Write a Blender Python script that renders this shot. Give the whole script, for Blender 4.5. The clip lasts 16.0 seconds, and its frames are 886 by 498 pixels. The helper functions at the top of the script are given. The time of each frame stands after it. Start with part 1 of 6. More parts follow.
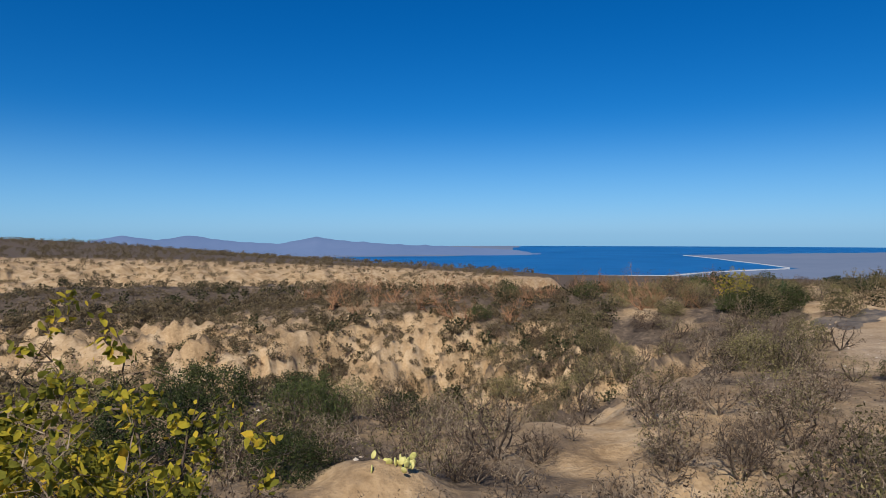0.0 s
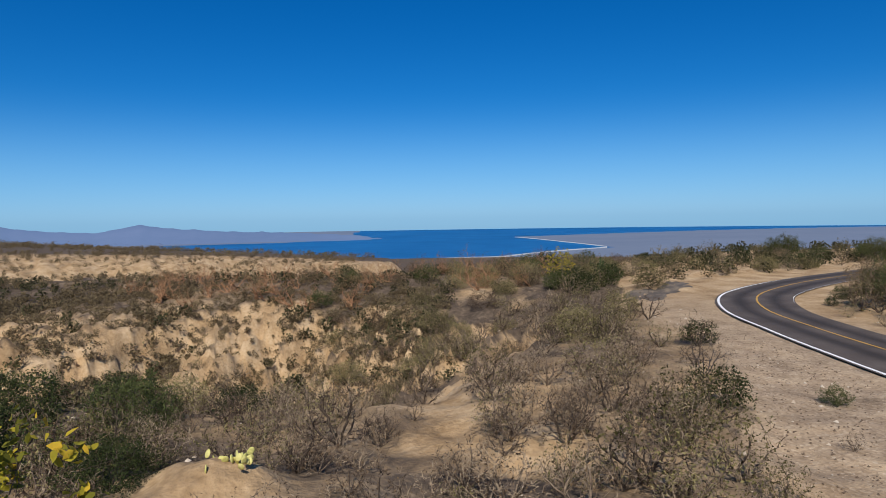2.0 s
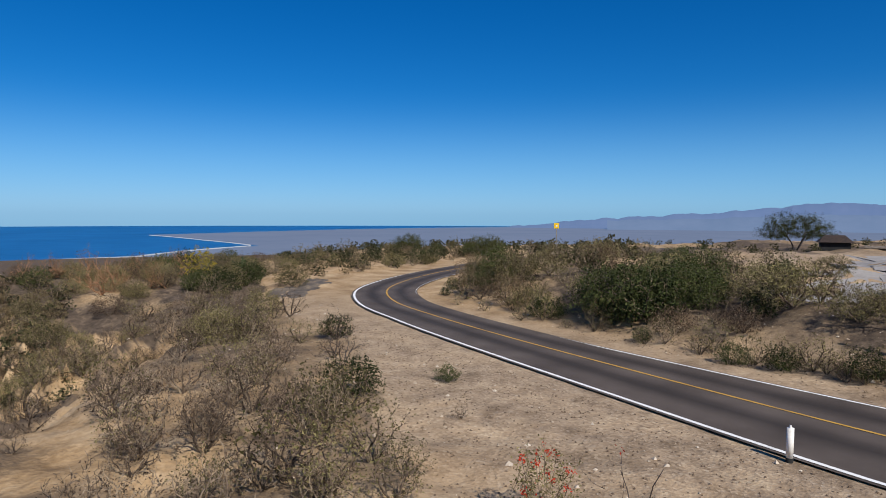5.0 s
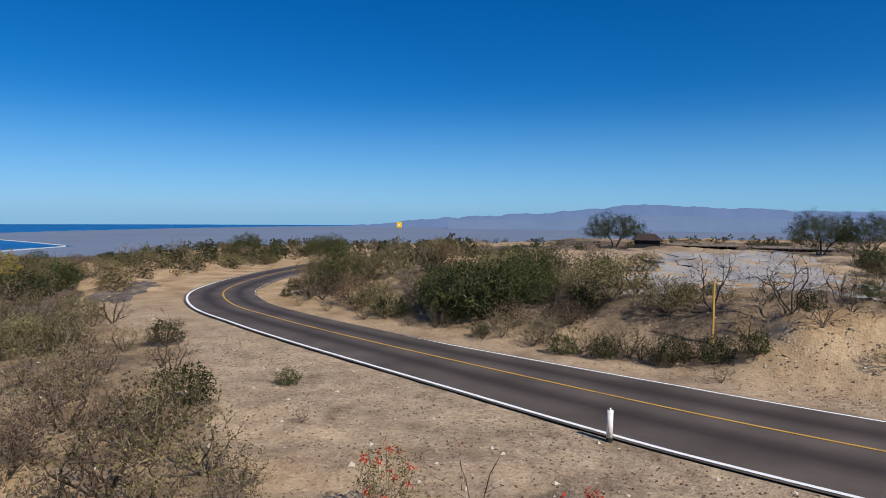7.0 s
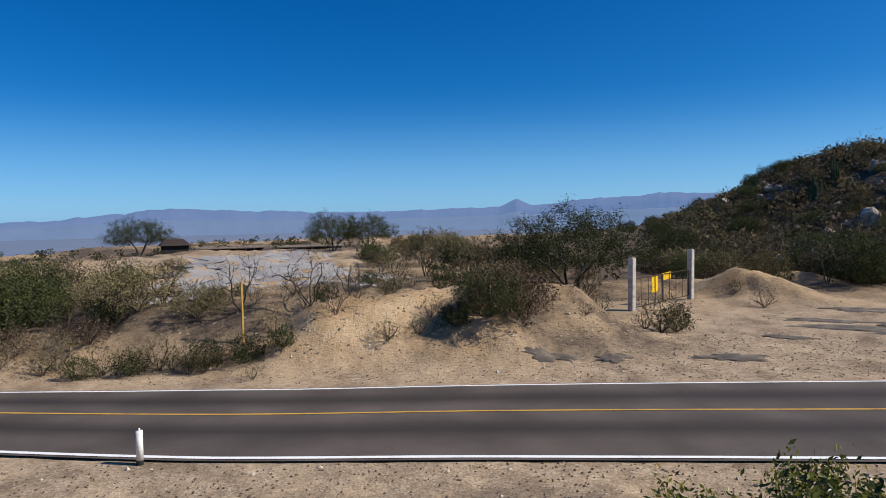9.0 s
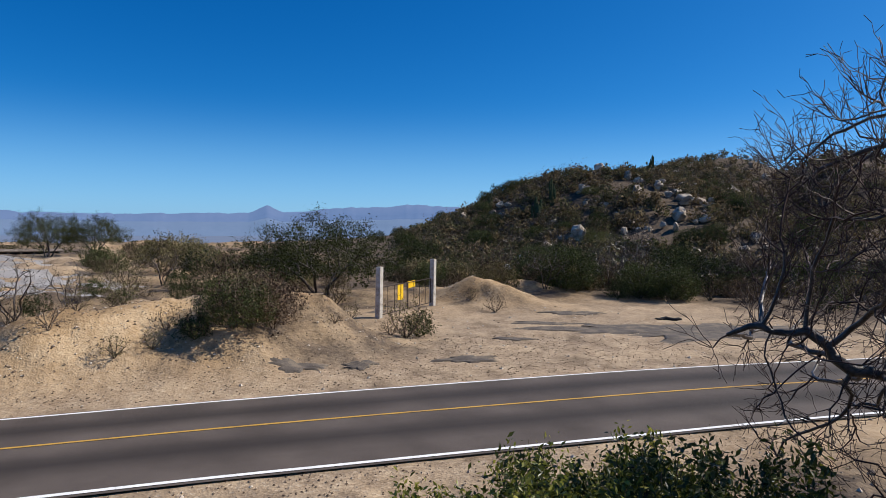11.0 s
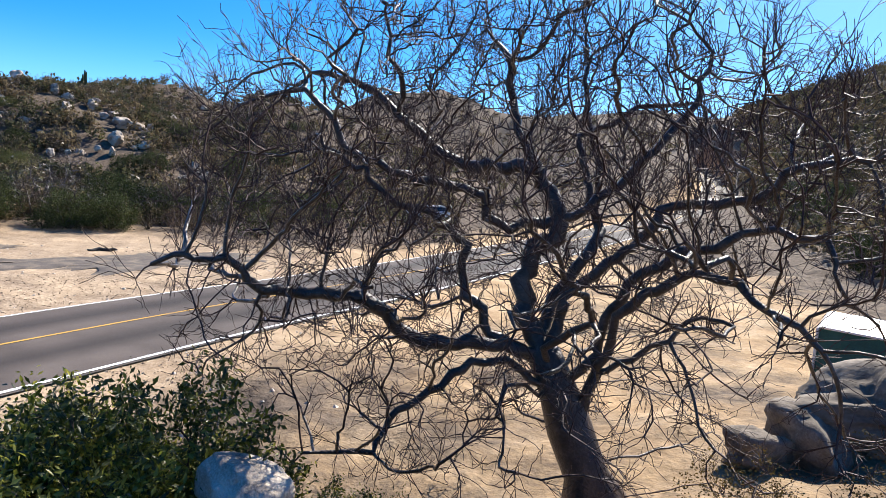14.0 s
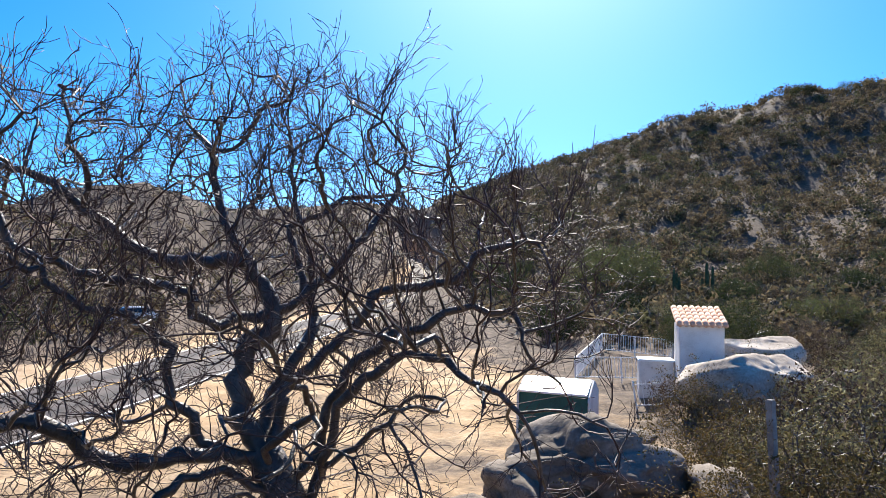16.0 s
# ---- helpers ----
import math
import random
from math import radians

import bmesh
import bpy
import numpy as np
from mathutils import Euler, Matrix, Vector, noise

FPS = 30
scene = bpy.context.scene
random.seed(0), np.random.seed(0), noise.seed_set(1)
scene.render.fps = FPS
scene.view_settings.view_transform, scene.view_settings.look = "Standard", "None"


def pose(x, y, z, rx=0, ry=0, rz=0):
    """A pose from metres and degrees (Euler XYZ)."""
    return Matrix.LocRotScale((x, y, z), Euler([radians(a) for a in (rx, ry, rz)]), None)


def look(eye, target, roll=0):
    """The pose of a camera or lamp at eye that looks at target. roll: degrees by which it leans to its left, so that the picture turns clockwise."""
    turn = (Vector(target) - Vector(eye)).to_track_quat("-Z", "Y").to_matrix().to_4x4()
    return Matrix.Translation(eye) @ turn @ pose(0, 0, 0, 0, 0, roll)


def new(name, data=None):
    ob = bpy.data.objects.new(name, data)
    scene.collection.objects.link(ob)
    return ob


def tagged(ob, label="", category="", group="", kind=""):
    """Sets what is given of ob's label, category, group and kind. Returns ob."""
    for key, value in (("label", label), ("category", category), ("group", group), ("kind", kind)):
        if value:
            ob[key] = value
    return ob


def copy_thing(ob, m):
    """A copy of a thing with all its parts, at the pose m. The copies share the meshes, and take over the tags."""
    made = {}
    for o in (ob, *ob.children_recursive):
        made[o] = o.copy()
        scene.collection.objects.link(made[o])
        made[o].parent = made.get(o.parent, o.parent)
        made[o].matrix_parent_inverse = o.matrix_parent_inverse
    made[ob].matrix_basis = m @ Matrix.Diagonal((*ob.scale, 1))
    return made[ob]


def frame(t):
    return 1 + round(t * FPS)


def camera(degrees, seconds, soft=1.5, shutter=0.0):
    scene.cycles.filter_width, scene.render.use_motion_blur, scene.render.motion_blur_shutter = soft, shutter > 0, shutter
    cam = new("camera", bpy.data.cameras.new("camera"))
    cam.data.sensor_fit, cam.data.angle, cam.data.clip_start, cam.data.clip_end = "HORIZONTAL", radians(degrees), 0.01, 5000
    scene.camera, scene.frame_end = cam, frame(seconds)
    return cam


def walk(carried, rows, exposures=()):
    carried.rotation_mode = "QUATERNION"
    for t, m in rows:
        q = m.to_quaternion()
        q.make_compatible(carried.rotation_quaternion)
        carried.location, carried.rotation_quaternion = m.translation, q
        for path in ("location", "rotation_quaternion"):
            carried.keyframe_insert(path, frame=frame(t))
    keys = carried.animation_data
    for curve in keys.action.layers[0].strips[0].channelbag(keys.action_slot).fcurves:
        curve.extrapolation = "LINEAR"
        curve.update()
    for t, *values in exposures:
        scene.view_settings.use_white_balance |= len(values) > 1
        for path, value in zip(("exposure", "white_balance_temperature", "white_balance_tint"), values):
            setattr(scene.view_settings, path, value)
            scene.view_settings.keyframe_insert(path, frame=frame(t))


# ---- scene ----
cam = camera(67.8, 16.0, soft=0.5)
# seconds, yaw, pitch, lean of a phone held at arm's length and swung round by someone who stands on a knoll
ROWS = [
    (0.0, -0.00, -1.26, 0.11),
    (0.5, -4.15, -1.44, -0.18),
    (1.0, -9.03, -1.93, 0.10),
    (1.5, -11.57, -2.24, 0.47),
    (2.0, -13.82, -2.69, 0.90),
    (2.5, -14.30, -1.74, 0.85),
    (3.0, -16.76, -1.60, 0.48),
    (3.5, -26.29, -2.45, -0.43),
    (4.0, -39.86, -1.97, -0.41),
    (4.2, -42.62, -2.55, -0.00),
    (6.3, -45.45, -3.48, -0.43),
    (6.5, -47.64, -4.12, 0.02),
    (7.0, -57.53, -3.01, -0.53),
    (7.5, -72.13, -3.73, 2.29),
    (8.0, -84.84, -3.57, 0.66),
    (8.2, -87.74, -3.72, 0.87),
    (10.3, -108.76, -0.27, -0.57),
    (10.5, -110.69, -0.42, -0.71),
    (11.0, -118.13, -2.19, -0.71),
    (11.5, -124.28, -6.29, -0.97),
    (12.0, -135.22, -6.58, -0.77),
    (12.5, -143.39, -6.34, -3.04),
    (13.0, -149.69, -5.74, -1.56),
    (13.5, -160.80, -4.93, -3.11),
    (14.0, -163.93, -6.26, -4.32),
    (14.5, -164.57, -5.57, -3.74),
    (15.0, -166.93, -4.25, -3.27),
    (15.5, -173.27, -1.93, -2.87),
    (16.0, -187.90, 2.77, -1.24),
]
EYE = 5.0
walk(cam, [(t, pose(0, 0, EYE, 0, 0, yaw) @ pose(-0.166, 0.228, 0, 90 + pitch, roll, 0)) for t, yaw, pitch, roll in ROWS],
     [(0, 0.0), (6.3, 0.0), (8.2, 0.05), (10.5, 0.16), (11.0, 0.2), (11.5, 0.45), (12.0, 0.78), (12.5, 0.95), (14.5, 1.2), (16.0, 1.35)])

# ---- world and sun ----
SUN_AZ, SUN_EL = -195.0, 41.0
world = bpy.data.worlds.new("world")
scene.world = world
world.use_nodes = True
wn, wl = world.node_tree.nodes, world.node_tree.links
sky = wn.new("ShaderNodeTexSky")
sky.sky_type, sky.sun_disc = "NISHITA", False
sky.sun_elevation, sky.sun_rotation = radians(SUN_EL), radians(-SUN_AZ)
sky.altitude, sky.air_density, sky.dust_density, sky.ozone_density = 0, 0.55, 0.5, 1.0
tone = wn.new("ShaderNodeHueSaturation")
tone.inputs["Saturation"].default_value = 1.45
even = wn.new("ShaderNodeGamma")
even.inputs["Gamma"].default_value = 0.8
wl.new(sky.outputs[0], tone.inputs["Color"])
wl.new(tone.outputs[0], even.inputs["Color"])
# dry clear air: deep blue overhead, paling towards the horizon
split, join = wn.new("ShaderNodeSeparateColor"), wn.new("ShaderNodeCombineColor")
wl.new(even.outputs[0], split.inputs[0])
for k, (power, gain) in enumerate(((1.55, 0.24), (1.08, 0.66), (1.0, 1.01))):
    bend, scale = wn.new("ShaderNodeMath"), wn.new("ShaderNodeMath")
    bend.operation, scale.operation = "POWER", "MULTIPLY"
    bend.inputs[1].default_value, scale.inputs[1].default_value = power, gain
    wl.new(split.outputs[k], bend.inputs[0]), wl.new(bend.outputs[0], scale.inputs[0]), wl.new(scale.outputs[0], join.inputs[k])
# pale haze in the lowest few degrees
way, lift, low, pale = wn.new("ShaderNodeTexCoord"), wn.new("ShaderNodeSeparateXYZ"), wn.new("ShaderNodeMapRange"), wn.new("ShaderNodeMix")
low.interpolation_type, pale.data_type = "SMOOTHERSTEP", "RGBA"
for k, v in zip(("From Min", "From Max", "To Min", "To Max"), (-0.02, 0.2, 0.45, 0.0)):
    low.inputs[k].default_value = v
pale.inputs["B"].default_value = (1.9, 3.75, 5.8, 1)
wl.new(way.outputs["Generated"], lift.inputs[0]), wl.new(lift.outputs["Z"], low.inputs["Value"]), wl.new(low.outputs[0], pale.inputs["Factor"])
wl.new(join.outputs[0], pale.inputs["A"])
wl.new(pale.outputs["Result"], wn["Background"].inputs[0])
wn["Background"].inputs[1].default_value = 0.15
sun = new("sun", bpy.data.lights.new("sun", "SUN"))
sun.data.energy, sun.data.angle, sun.data.color = 5.0, radians(0.5), (1.0, 0.945, 0.86)
sd = Vector((-math.sin(radians(SUN_AZ)) * math.cos(radians(SUN_EL)), math.cos(radians(SUN_AZ)) * math.cos(radians(SUN_EL)), math.sin(radians(SUN_EL))))
sun.matrix_world = look(sd * 50, (0, 0, 0))

# ---- materials ----
def material(name, colors, scale=3.0, rough=0.9, bump=0.3, metal=0.0, fine=40.0, spec=0.3, per_object=0.0, stops=None, bump_scale=None):
    """A surface with colour that varies at two scales, and fine relief."""
    m = bpy.data.materials.new(name)
    m.use_nodes = True
    n, l = m.node_tree.nodes, m.node_tree.links
    b = n["Principled BSDF"]
    b.inputs["Roughness"].default_value, b.inputs["Metallic"].default_value = rough, metal
    b.inputs["Specular IOR Level"].default_value = spec
    co = n.new("ShaderNodeTexCoord")
    big, small = n.new("ShaderNodeTexNoise"), n.new("ShaderNodeTexNoise")
    big.inputs["Scale"].default_value, big.inputs["Detail"].default_value = scale, 5
    small.inputs["Scale"].default_value, small.inputs["Detail"].default_value = fine, 3
    for t in (big, small):
        l.new(co.outputs["Object"], t.inputs["Vector"])
    mix = n.new("ShaderNodeMath")
    mix.operation = "MULTIPLY_ADD"
    mix.inputs[1].default_value = 0.45
    l.new(small.outputs[0], mix.inputs[0])
    low = n.new("ShaderNodeMath")
    low.operation = "MULTIPLY_ADD"
    low.inputs[1].default_value, low.inputs[2].default_value = 0.9, -0.17
    l.new(big.outputs[0], low.inputs[0])
    l.new(low.outputs[0], mix.inputs[2])
    fac = mix.outputs[0]
    if per_object:
        info = n.new("ShaderNodeObjectInfo")
        geo = n.new("ShaderNodeNewGeometry")
        add = n.new("ShaderNodeMath")
        add.operation = "ADD"
        l.new(info.outputs["Random"], add.inputs[0])
        l.new(geo.outputs["Random Per Island"], add.inputs[1])
        sc = n.new("ShaderNodeMath")
        sc.operation = "MULTIPLY_ADD"
        sc.inputs[1].default_value = per_object
        l.new(add.outputs[0], sc.inputs[0])
        off = n.new("ShaderNodeMath")
        off.operation = "ADD"
        off.inputs[1].default_value = -per_object
        l.new(fac, off.inputs[0])
        l.new(off.outputs[0], sc.inputs[2])
        fac = sc.outputs[0]
    ramp = n.new("ShaderNodeValToRGB")
    e = ramp.color_ramp.elements
    k = len(colors)
    while len(e) < k:
        e.new(0.5)
    for i, c in enumerate(colors):
        e[i].position = stops[i] if stops else 0.25 + 0.5 * i / max(1, k - 1)
        e[i].color = (*c, 1)
    l.new(fac, ramp.inputs[0])
    l.new(ramp.outputs[0], b.inputs["Base Color"])
    if bump:
        bp = n.new("ShaderNodeBump")
        bp.inputs["Strength"].default_value, bp.inputs["Distance"].default_value = bump, 0.02
        if bump_scale:
            t = n.new("ShaderNodeTexNoise")
            t.inputs["Scale"].default_value, t.inputs["Detail"].default_value = bump_scale, 6
            l.new(co.outputs["Object"], t.inputs["Vector"])
            l.new(t.outputs[0], bp.inputs["Height"])
        else:
            l.new(small.outputs[0], bp.inputs["Height"])
        l.new(bp.outputs[0], b.inputs["Normal"])
    return m


def haze_glow_material(name, color, glow, strength, scale=0.004):
    """A far-off surface: an added emission colour stands for haze from kilometres of air."""
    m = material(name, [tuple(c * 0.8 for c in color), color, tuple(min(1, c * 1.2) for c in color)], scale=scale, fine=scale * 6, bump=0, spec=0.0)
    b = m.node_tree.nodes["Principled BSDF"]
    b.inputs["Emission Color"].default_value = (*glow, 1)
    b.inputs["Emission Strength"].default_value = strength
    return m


def sheer(m, amount=0.3):
    """Lets some light through thin leaves."""
    b = m.node_tree.nodes["Principled BSDF"]
    b.inputs["Subsurface Weight"].default_value = 0.0
    n, l = m.node_tree.nodes, m.node_tree.links
    tr = n.new("ShaderNodeBsdfTranslucent")
    l.new(b.inputs["Base Color"].links[0].from_socket, tr.inputs["Color"])
    mx = n.new("ShaderNodeMixShader")
    mx.inputs[0].default_value = amount
    l.new(b.outputs[0], mx.inputs[1])
    l.new(tr.outputs[0], mx.inputs[2])
    l.new(mx.outputs[0], n["Material Output"].inputs[0])
    return m


def soil_material():
    """Sand, gravelly dirt and litter-covered earth, mixed by how the land is covered."""
    m = material("sandy_soil", [(0.22, 0.138, 0.07), (0.385, 0.262, 0.145), (0.54, 0.4, 0.25)], scale=0.5, fine=6.0, bump=0.0)
    n, l = m.node_tree.nodes, m.node_tree.links
    b = n["Principled BSDF"]
    co = n.new("ShaderNodeTexCoord")

    def noise_node(scale, detail=5):
        t = n.new("ShaderNodeTexNoise")
        t.inputs["Scale"].default_value, t.inputs["Detail"].default_value, t.inputs["Roughness"].default_value = scale, detail, 0.65
        l.new(co.outputs["Object"], t.inputs["Vector"])
        return t.outputs[0]

    def ramp(src, stops):
        r = n.new("ShaderNodeValToRGB")
        e = r.color_ramp.elements
        while len(e) < len(stops):
            e.new(0.5)
        for el, (p, c) in zip(e, stops):
            el.position, el.color = p, (*c, 1)
        l.new(src, r.inputs[0])
        return r.outputs[0]

    def mix(a, c, f):
        x = n.new("ShaderNodeMix")
        x.data_type = "RGBA"
        l.new(a, x.inputs["A"]), l.new(c, x.inputs["B"]), l.new(f, x.inputs["Factor"])
        return x.outputs["Result"]

    def attribute(name):
        a = n.new("ShaderNodeAttribute")
        a.attribute_name = name
        return a.outputs["Fac"]

    sand = b.inputs["Base Color"].links[0].from_socket
    stones = n.new("ShaderNodeTexVoronoi")
    stones.inputs["Scale"].default_value = 14
    l.new(co.outputs["Object"], stones.inputs["Vector"])
    pebble = ramp(stones.outputs["Color"], [(0.2, (0.15, 0.11, 0.078)), (0.5, (0.31, 0.235, 0.162)), (0.75, (0.42, 0.33, 0.24)), (0.95, (0.55, 0.475, 0.385))])
    dirt = ramp(noise_node(1.3), [(0.3, (0.205, 0.148, 0.1)), (0.5, (0.335, 0.252, 0.175)), (0.7, (0.44, 0.345, 0.245))])
    half = n.new("ShaderNodeMath")
    half.operation = "MULTIPLY"
    half.inputs[1].default_value = 0.75
    l.new(noise_node(3.0, 3), half.inputs[0])
    gravel = mix(dirt, pebble, half.outputs[0])
    broad = n.new("ShaderNodeMix")
    broad.data_type, broad.blend_type = "RGBA", "MULTIPLY"
    broad.inputs["Factor"].default_value = 1.0
    l.new(gravel, broad.inputs["A"]), l.new(ramp(noise_node(0.33, 6), [(0.34, (0.66, 0.63, 0.6)), (0.45, (1.0, 0.97, 0.93)), (0.6, (1.22, 1.18, 1.1))]), broad.inputs["B"])
    gravel = broad.outputs["Result"]
    dark = ramp(noise_node(2.2), [(0.28, (0.0525, 0.0398, 0.0315)), (0.5, (0.105, 0.078, 0.057)), (0.72, (0.188, 0.139, 0.0975))])
    c = mix(sand, gravel, attribute("gravel"))
    edge = n.new("ShaderNodeMath")
    edge.operation = "MULTIPLY_ADD"
    edge.inputs[1].default_value, edge.inputs[2].default_value = 1.2, -0.74
    l.new(noise_node(5.0, 4), edge.inputs[0])
    add = n.new("ShaderNodeMath")
    add.operation, add.use_clamp = "ADD", True
    l.new(edge.outputs[0], add.inputs[0]), l.new(attribute("litter"), add.inputs[1])
    c = mix(c, dark, add.outputs[0])
    l.new(c, b.inputs["Base Color"])
    h = n.new("ShaderNodeMath")
    h.operation = "MULTIPLY_ADD"
    h.inputs[1].default_value = 0.35
    l.new(stones.outputs["Distance"], h.inputs[0]), l.new(noise_node(3.0, 10), h.inputs[2])
    bp = n.new("ShaderNodeBump")
    bp.inputs["Strength"].default_value, bp.inputs["Distance"].default_value = 0.8, 0.045
    l.new(h.outputs[0], bp.inputs["Height"])
    coarse = n.new("ShaderNodeBump")
    coarse.inputs["Strength"].default_value, coarse.inputs["Distance"].default_value = 0.4, 0.3
    l.new(noise_node(0.9, 8), coarse.inputs["Height"])
    l.new(coarse.outputs[0], bp.inputs["Normal"])
    l.new(bp.outputs[0], b.inputs["Normal"])
    b.inputs["Specular IOR Level"].default_value = 0.1
    return m


SOIL = soil_material()
ASPHALT = material("worn_asphalt", [(0.062, 0.049, 0.041), (0.1, 0.08, 0.068), (0.14, 0.113, 0.096)], scale=0.5, fine=60, rough=0.8, bump=0.25, spec=0.2)
_n, _l = ASPHALT.node_tree.nodes, ASPHALT.node_tree.links
_a, _m = _n.new("ShaderNodeAttribute"), _n.new("ShaderNodeMix")
_a.attribute_name, _m.data_type = "wear", "RGBA"
_s = _n.new("ShaderNodeMath")
_s.operation, _s.inputs[1].default_value = "MULTIPLY", 0.85
_m.inputs["B"].default_value = (0.032, 0.026, 0.023, 1)
_l.new(_a.outputs["Fac"], _s.inputs[0]), _l.new(_s.outputs[0], _m.inputs["Factor"])
_l.new(_n["Principled BSDF"].inputs["Base Color"].links[0].from_socket, _m.inputs["A"])
_l.new(_m.outputs["Result"], _n["Principled BSDF"].inputs["Base Color"])
OLD_ASPHALT = material("crumbled_asphalt", [(0.06, 0.049, 0.041), (0.11, 0.09, 0.074), (0.24, 0.185, 0.13)], scale=1.6, fine=20, bump=0.6)
WHITE_PAINT = material("white_road_paint", [(0.45, 0.43, 0.4), (0.8, 0.79, 0.76), (0.85, 0.84, 0.82)], scale=2, fine=30, rough=0.6, bump=0.1, stops=[0.2, 0.4, 0.7])
YELLOW_LINE = material("faded_yellow_paint", [(0.2, 0.14, 0.08), (0.5, 0.28, 0.05), (0.58, 0.34, 0.07)], scale=1.5, fine=25, rough=0.7, bump=0.1, stops=[0.25, 0.45, 0.7])
SEA = material("sea_water", [(0.008, 0.10, 0.27), (0.012, 0.12, 0.32), (0.016, 0.145, 0.36)], scale=0.004, fine=0.03, rough=0.6, bump=0, spec=0.1)
# aerial haze is painted into these far surfaces as a bluish emission
PLAIN = haze_glow_material("coastal_plain_haze_glow", (0.0723, 0.068, 0.0723), (0.111, 0.174, 0.306), 0.8, 0.003)
MOUNTAIN = haze_glow_material("mountains_haze_glow", (0.045, 0.045, 0.06), (0.12, 0.21, 0.41), 0.84, 0.004)
# paler glow for the haze that lightens the foot of the range
BASE_HAZE = haze_glow_material("mountain_base_haze", (0.05, 0.05, 0.06), (0.15, 0.25, 0.44), 0.75, 0.004)
BEACH = haze_glow_material("beach_sand_haze_glow", (0.34, 0.32, 0.30), (0.24, 0.31, 0.42), 0.5, 0.003)
ROCK = material("pale_granite", [(0.115, 0.088, 0.066), (0.34, 0.275, 0.21), (0.53, 0.45, 0.36)], scale=1.2, fine=26, bump=0.9, bump_scale=8, stops=[0.25, 0.45, 0.65])
GREY_ROCK = material("grey_rock", [(0.066, 0.052, 0.04), (0.16, 0.128, 0.098), (0.31, 0.255, 0.2)], scale=2.2, fine=24, bump=1.0, bump_scale=9)
BARK = material("dark_bark", [(0.02, 0.014, 0.011), (0.05, 0.035, 0.028), (0.11, 0.083, 0.07)], scale=5, fine=30, bump=0.7, rough=0.4, spec=0.45)
DARK_TWIG = material("dark_twigs", [(0.022, 0.013, 0.012), (0.048, 0.028, 0.026), (0.09, 0.058, 0.052)], scale=5, fine=30, bump=0, rough=0.65, spec=0.25)
FAR_TWIG = material("far_twigs", [(0.045, 0.033, 0.023), (0.12, 0.09, 0.062), (0.23, 0.18, 0.13)], scale=2, fine=20, bump=0, per_object=0.35)
TWIG = material("bare_twigs", [(0.055, 0.04, 0.03), (0.15, 0.11, 0.08), (0.31, 0.24, 0.165)], scale=2, fine=20, bump=0, spec=0.1, per_object=0.35)
RUST_BARK = material("rusty_bark", [(0.16, 0.075, 0.04), (0.30, 0.155, 0.08), (0.46, 0.27, 0.15)], scale=2, fine=20, bump=0.2)
FAR_DRY = sheer(material("far_dry_leaves", [(0.055, 0.04, 0.023), (0.125, 0.092, 0.052), (0.21, 0.16, 0.09)], scale=1, fine=10, bump=0, spec=0.08, per_object=0.5))
FAR_OLIVE = sheer(material("far_olive_leaves", [(0.036, 0.036, 0.0186), (0.0806, 0.0769, 0.0372), (0.136, 0.124, 0.062)], scale=1, fine=10, bump=0, spec=0.08, per_object=0.5))
DRY_LEAF = sheer(material("dry_leaves", [(0.044, 0.0288, 0.0208), (0.104, 0.068, 0.044), (0.192, 0.132, 0.076)], scale=1, fine=10, bump=0, spec=0.08, per_object=0.5), 0.16)
OLIVE_LEAF = sheer(material("olive_leaves", [(0.055, 0.048, 0.019), (0.145, 0.125, 0.052), (0.26, 0.22, 0.1)], scale=1, fine=10, bump=0, spec=0.08, per_object=0.5), 0.16)
GREEN_LEAF = sheer(material("green_leaves", [(0.0192, 0.0272, 0.0096), (0.0464, 0.0592, 0.0208), (0.092, 0.104, 0.0368)], scale=1, fine=10, bump=0, spec=0.08, per_object=0.5), 0.16)
MESQUITE_LEAF = sheer(material("mesquite_leaves", [(0.028, 0.036, 0.012), (0.064, 0.075, 0.026), (0.125, 0.13, 0.047)], scale=1, fine=10, bump=0, spec=0.08, per_object=0.5))
YELLOW_LEAF = sheer(material("yellowing_leaves", [(0.17, 0.165, 0.02), (0.46, 0.37, 0.03), (0.64, 0.41, 0.04)], scale=1, fine=10, bump=0, per_object=0.6), 0.4)
ORANGE_LEAF = sheer(material("autumn_leaves", [(0.06, 0.048, 0.02), (0.12, 0.085, 0.03), (0.2, 0.13, 0.04)], scale=1, fine=10, bump=0, spec=0.08, per_object=0.5), 0.16)
RED_FLOWER = sheer(material("red_flowers", [(0.45, 0.03, 0.015), (0.62, 0.06, 0.02)], scale=1, fine=10, bump=0))
GLOSSY_LEAF = sheer(material("leathery_leaves", [(0.04, 0.052, 0.01), (0.21, 0.215, 0.03), (0.48, 0.43, 0.08)], scale=1, fine=10, bump=0, per_object=0.5, rough=0.4, spec=0.5), 0.42)
CACTUS = material("cactus_skin", [(0.03, 0.045, 0.02), (0.06, 0.08, 0.035), (0.10, 0.11, 0.05)], scale=3, fine=25, bump=0.4)
CONCRETE = material("weathered_concrete", [(0.25, 0.21, 0.17), (0.48, 0.44, 0.39), (0.62, 0.59, 0.54)], scale=3, fine=25, bump=0.5)
IRON = material("rusty_iron", [(0.02, 0.015, 0.012), (0.04, 0.03, 0.025), (0.09, 0.05, 0.03)], scale=6, fine=40, rough=0.7, bump=0.2)
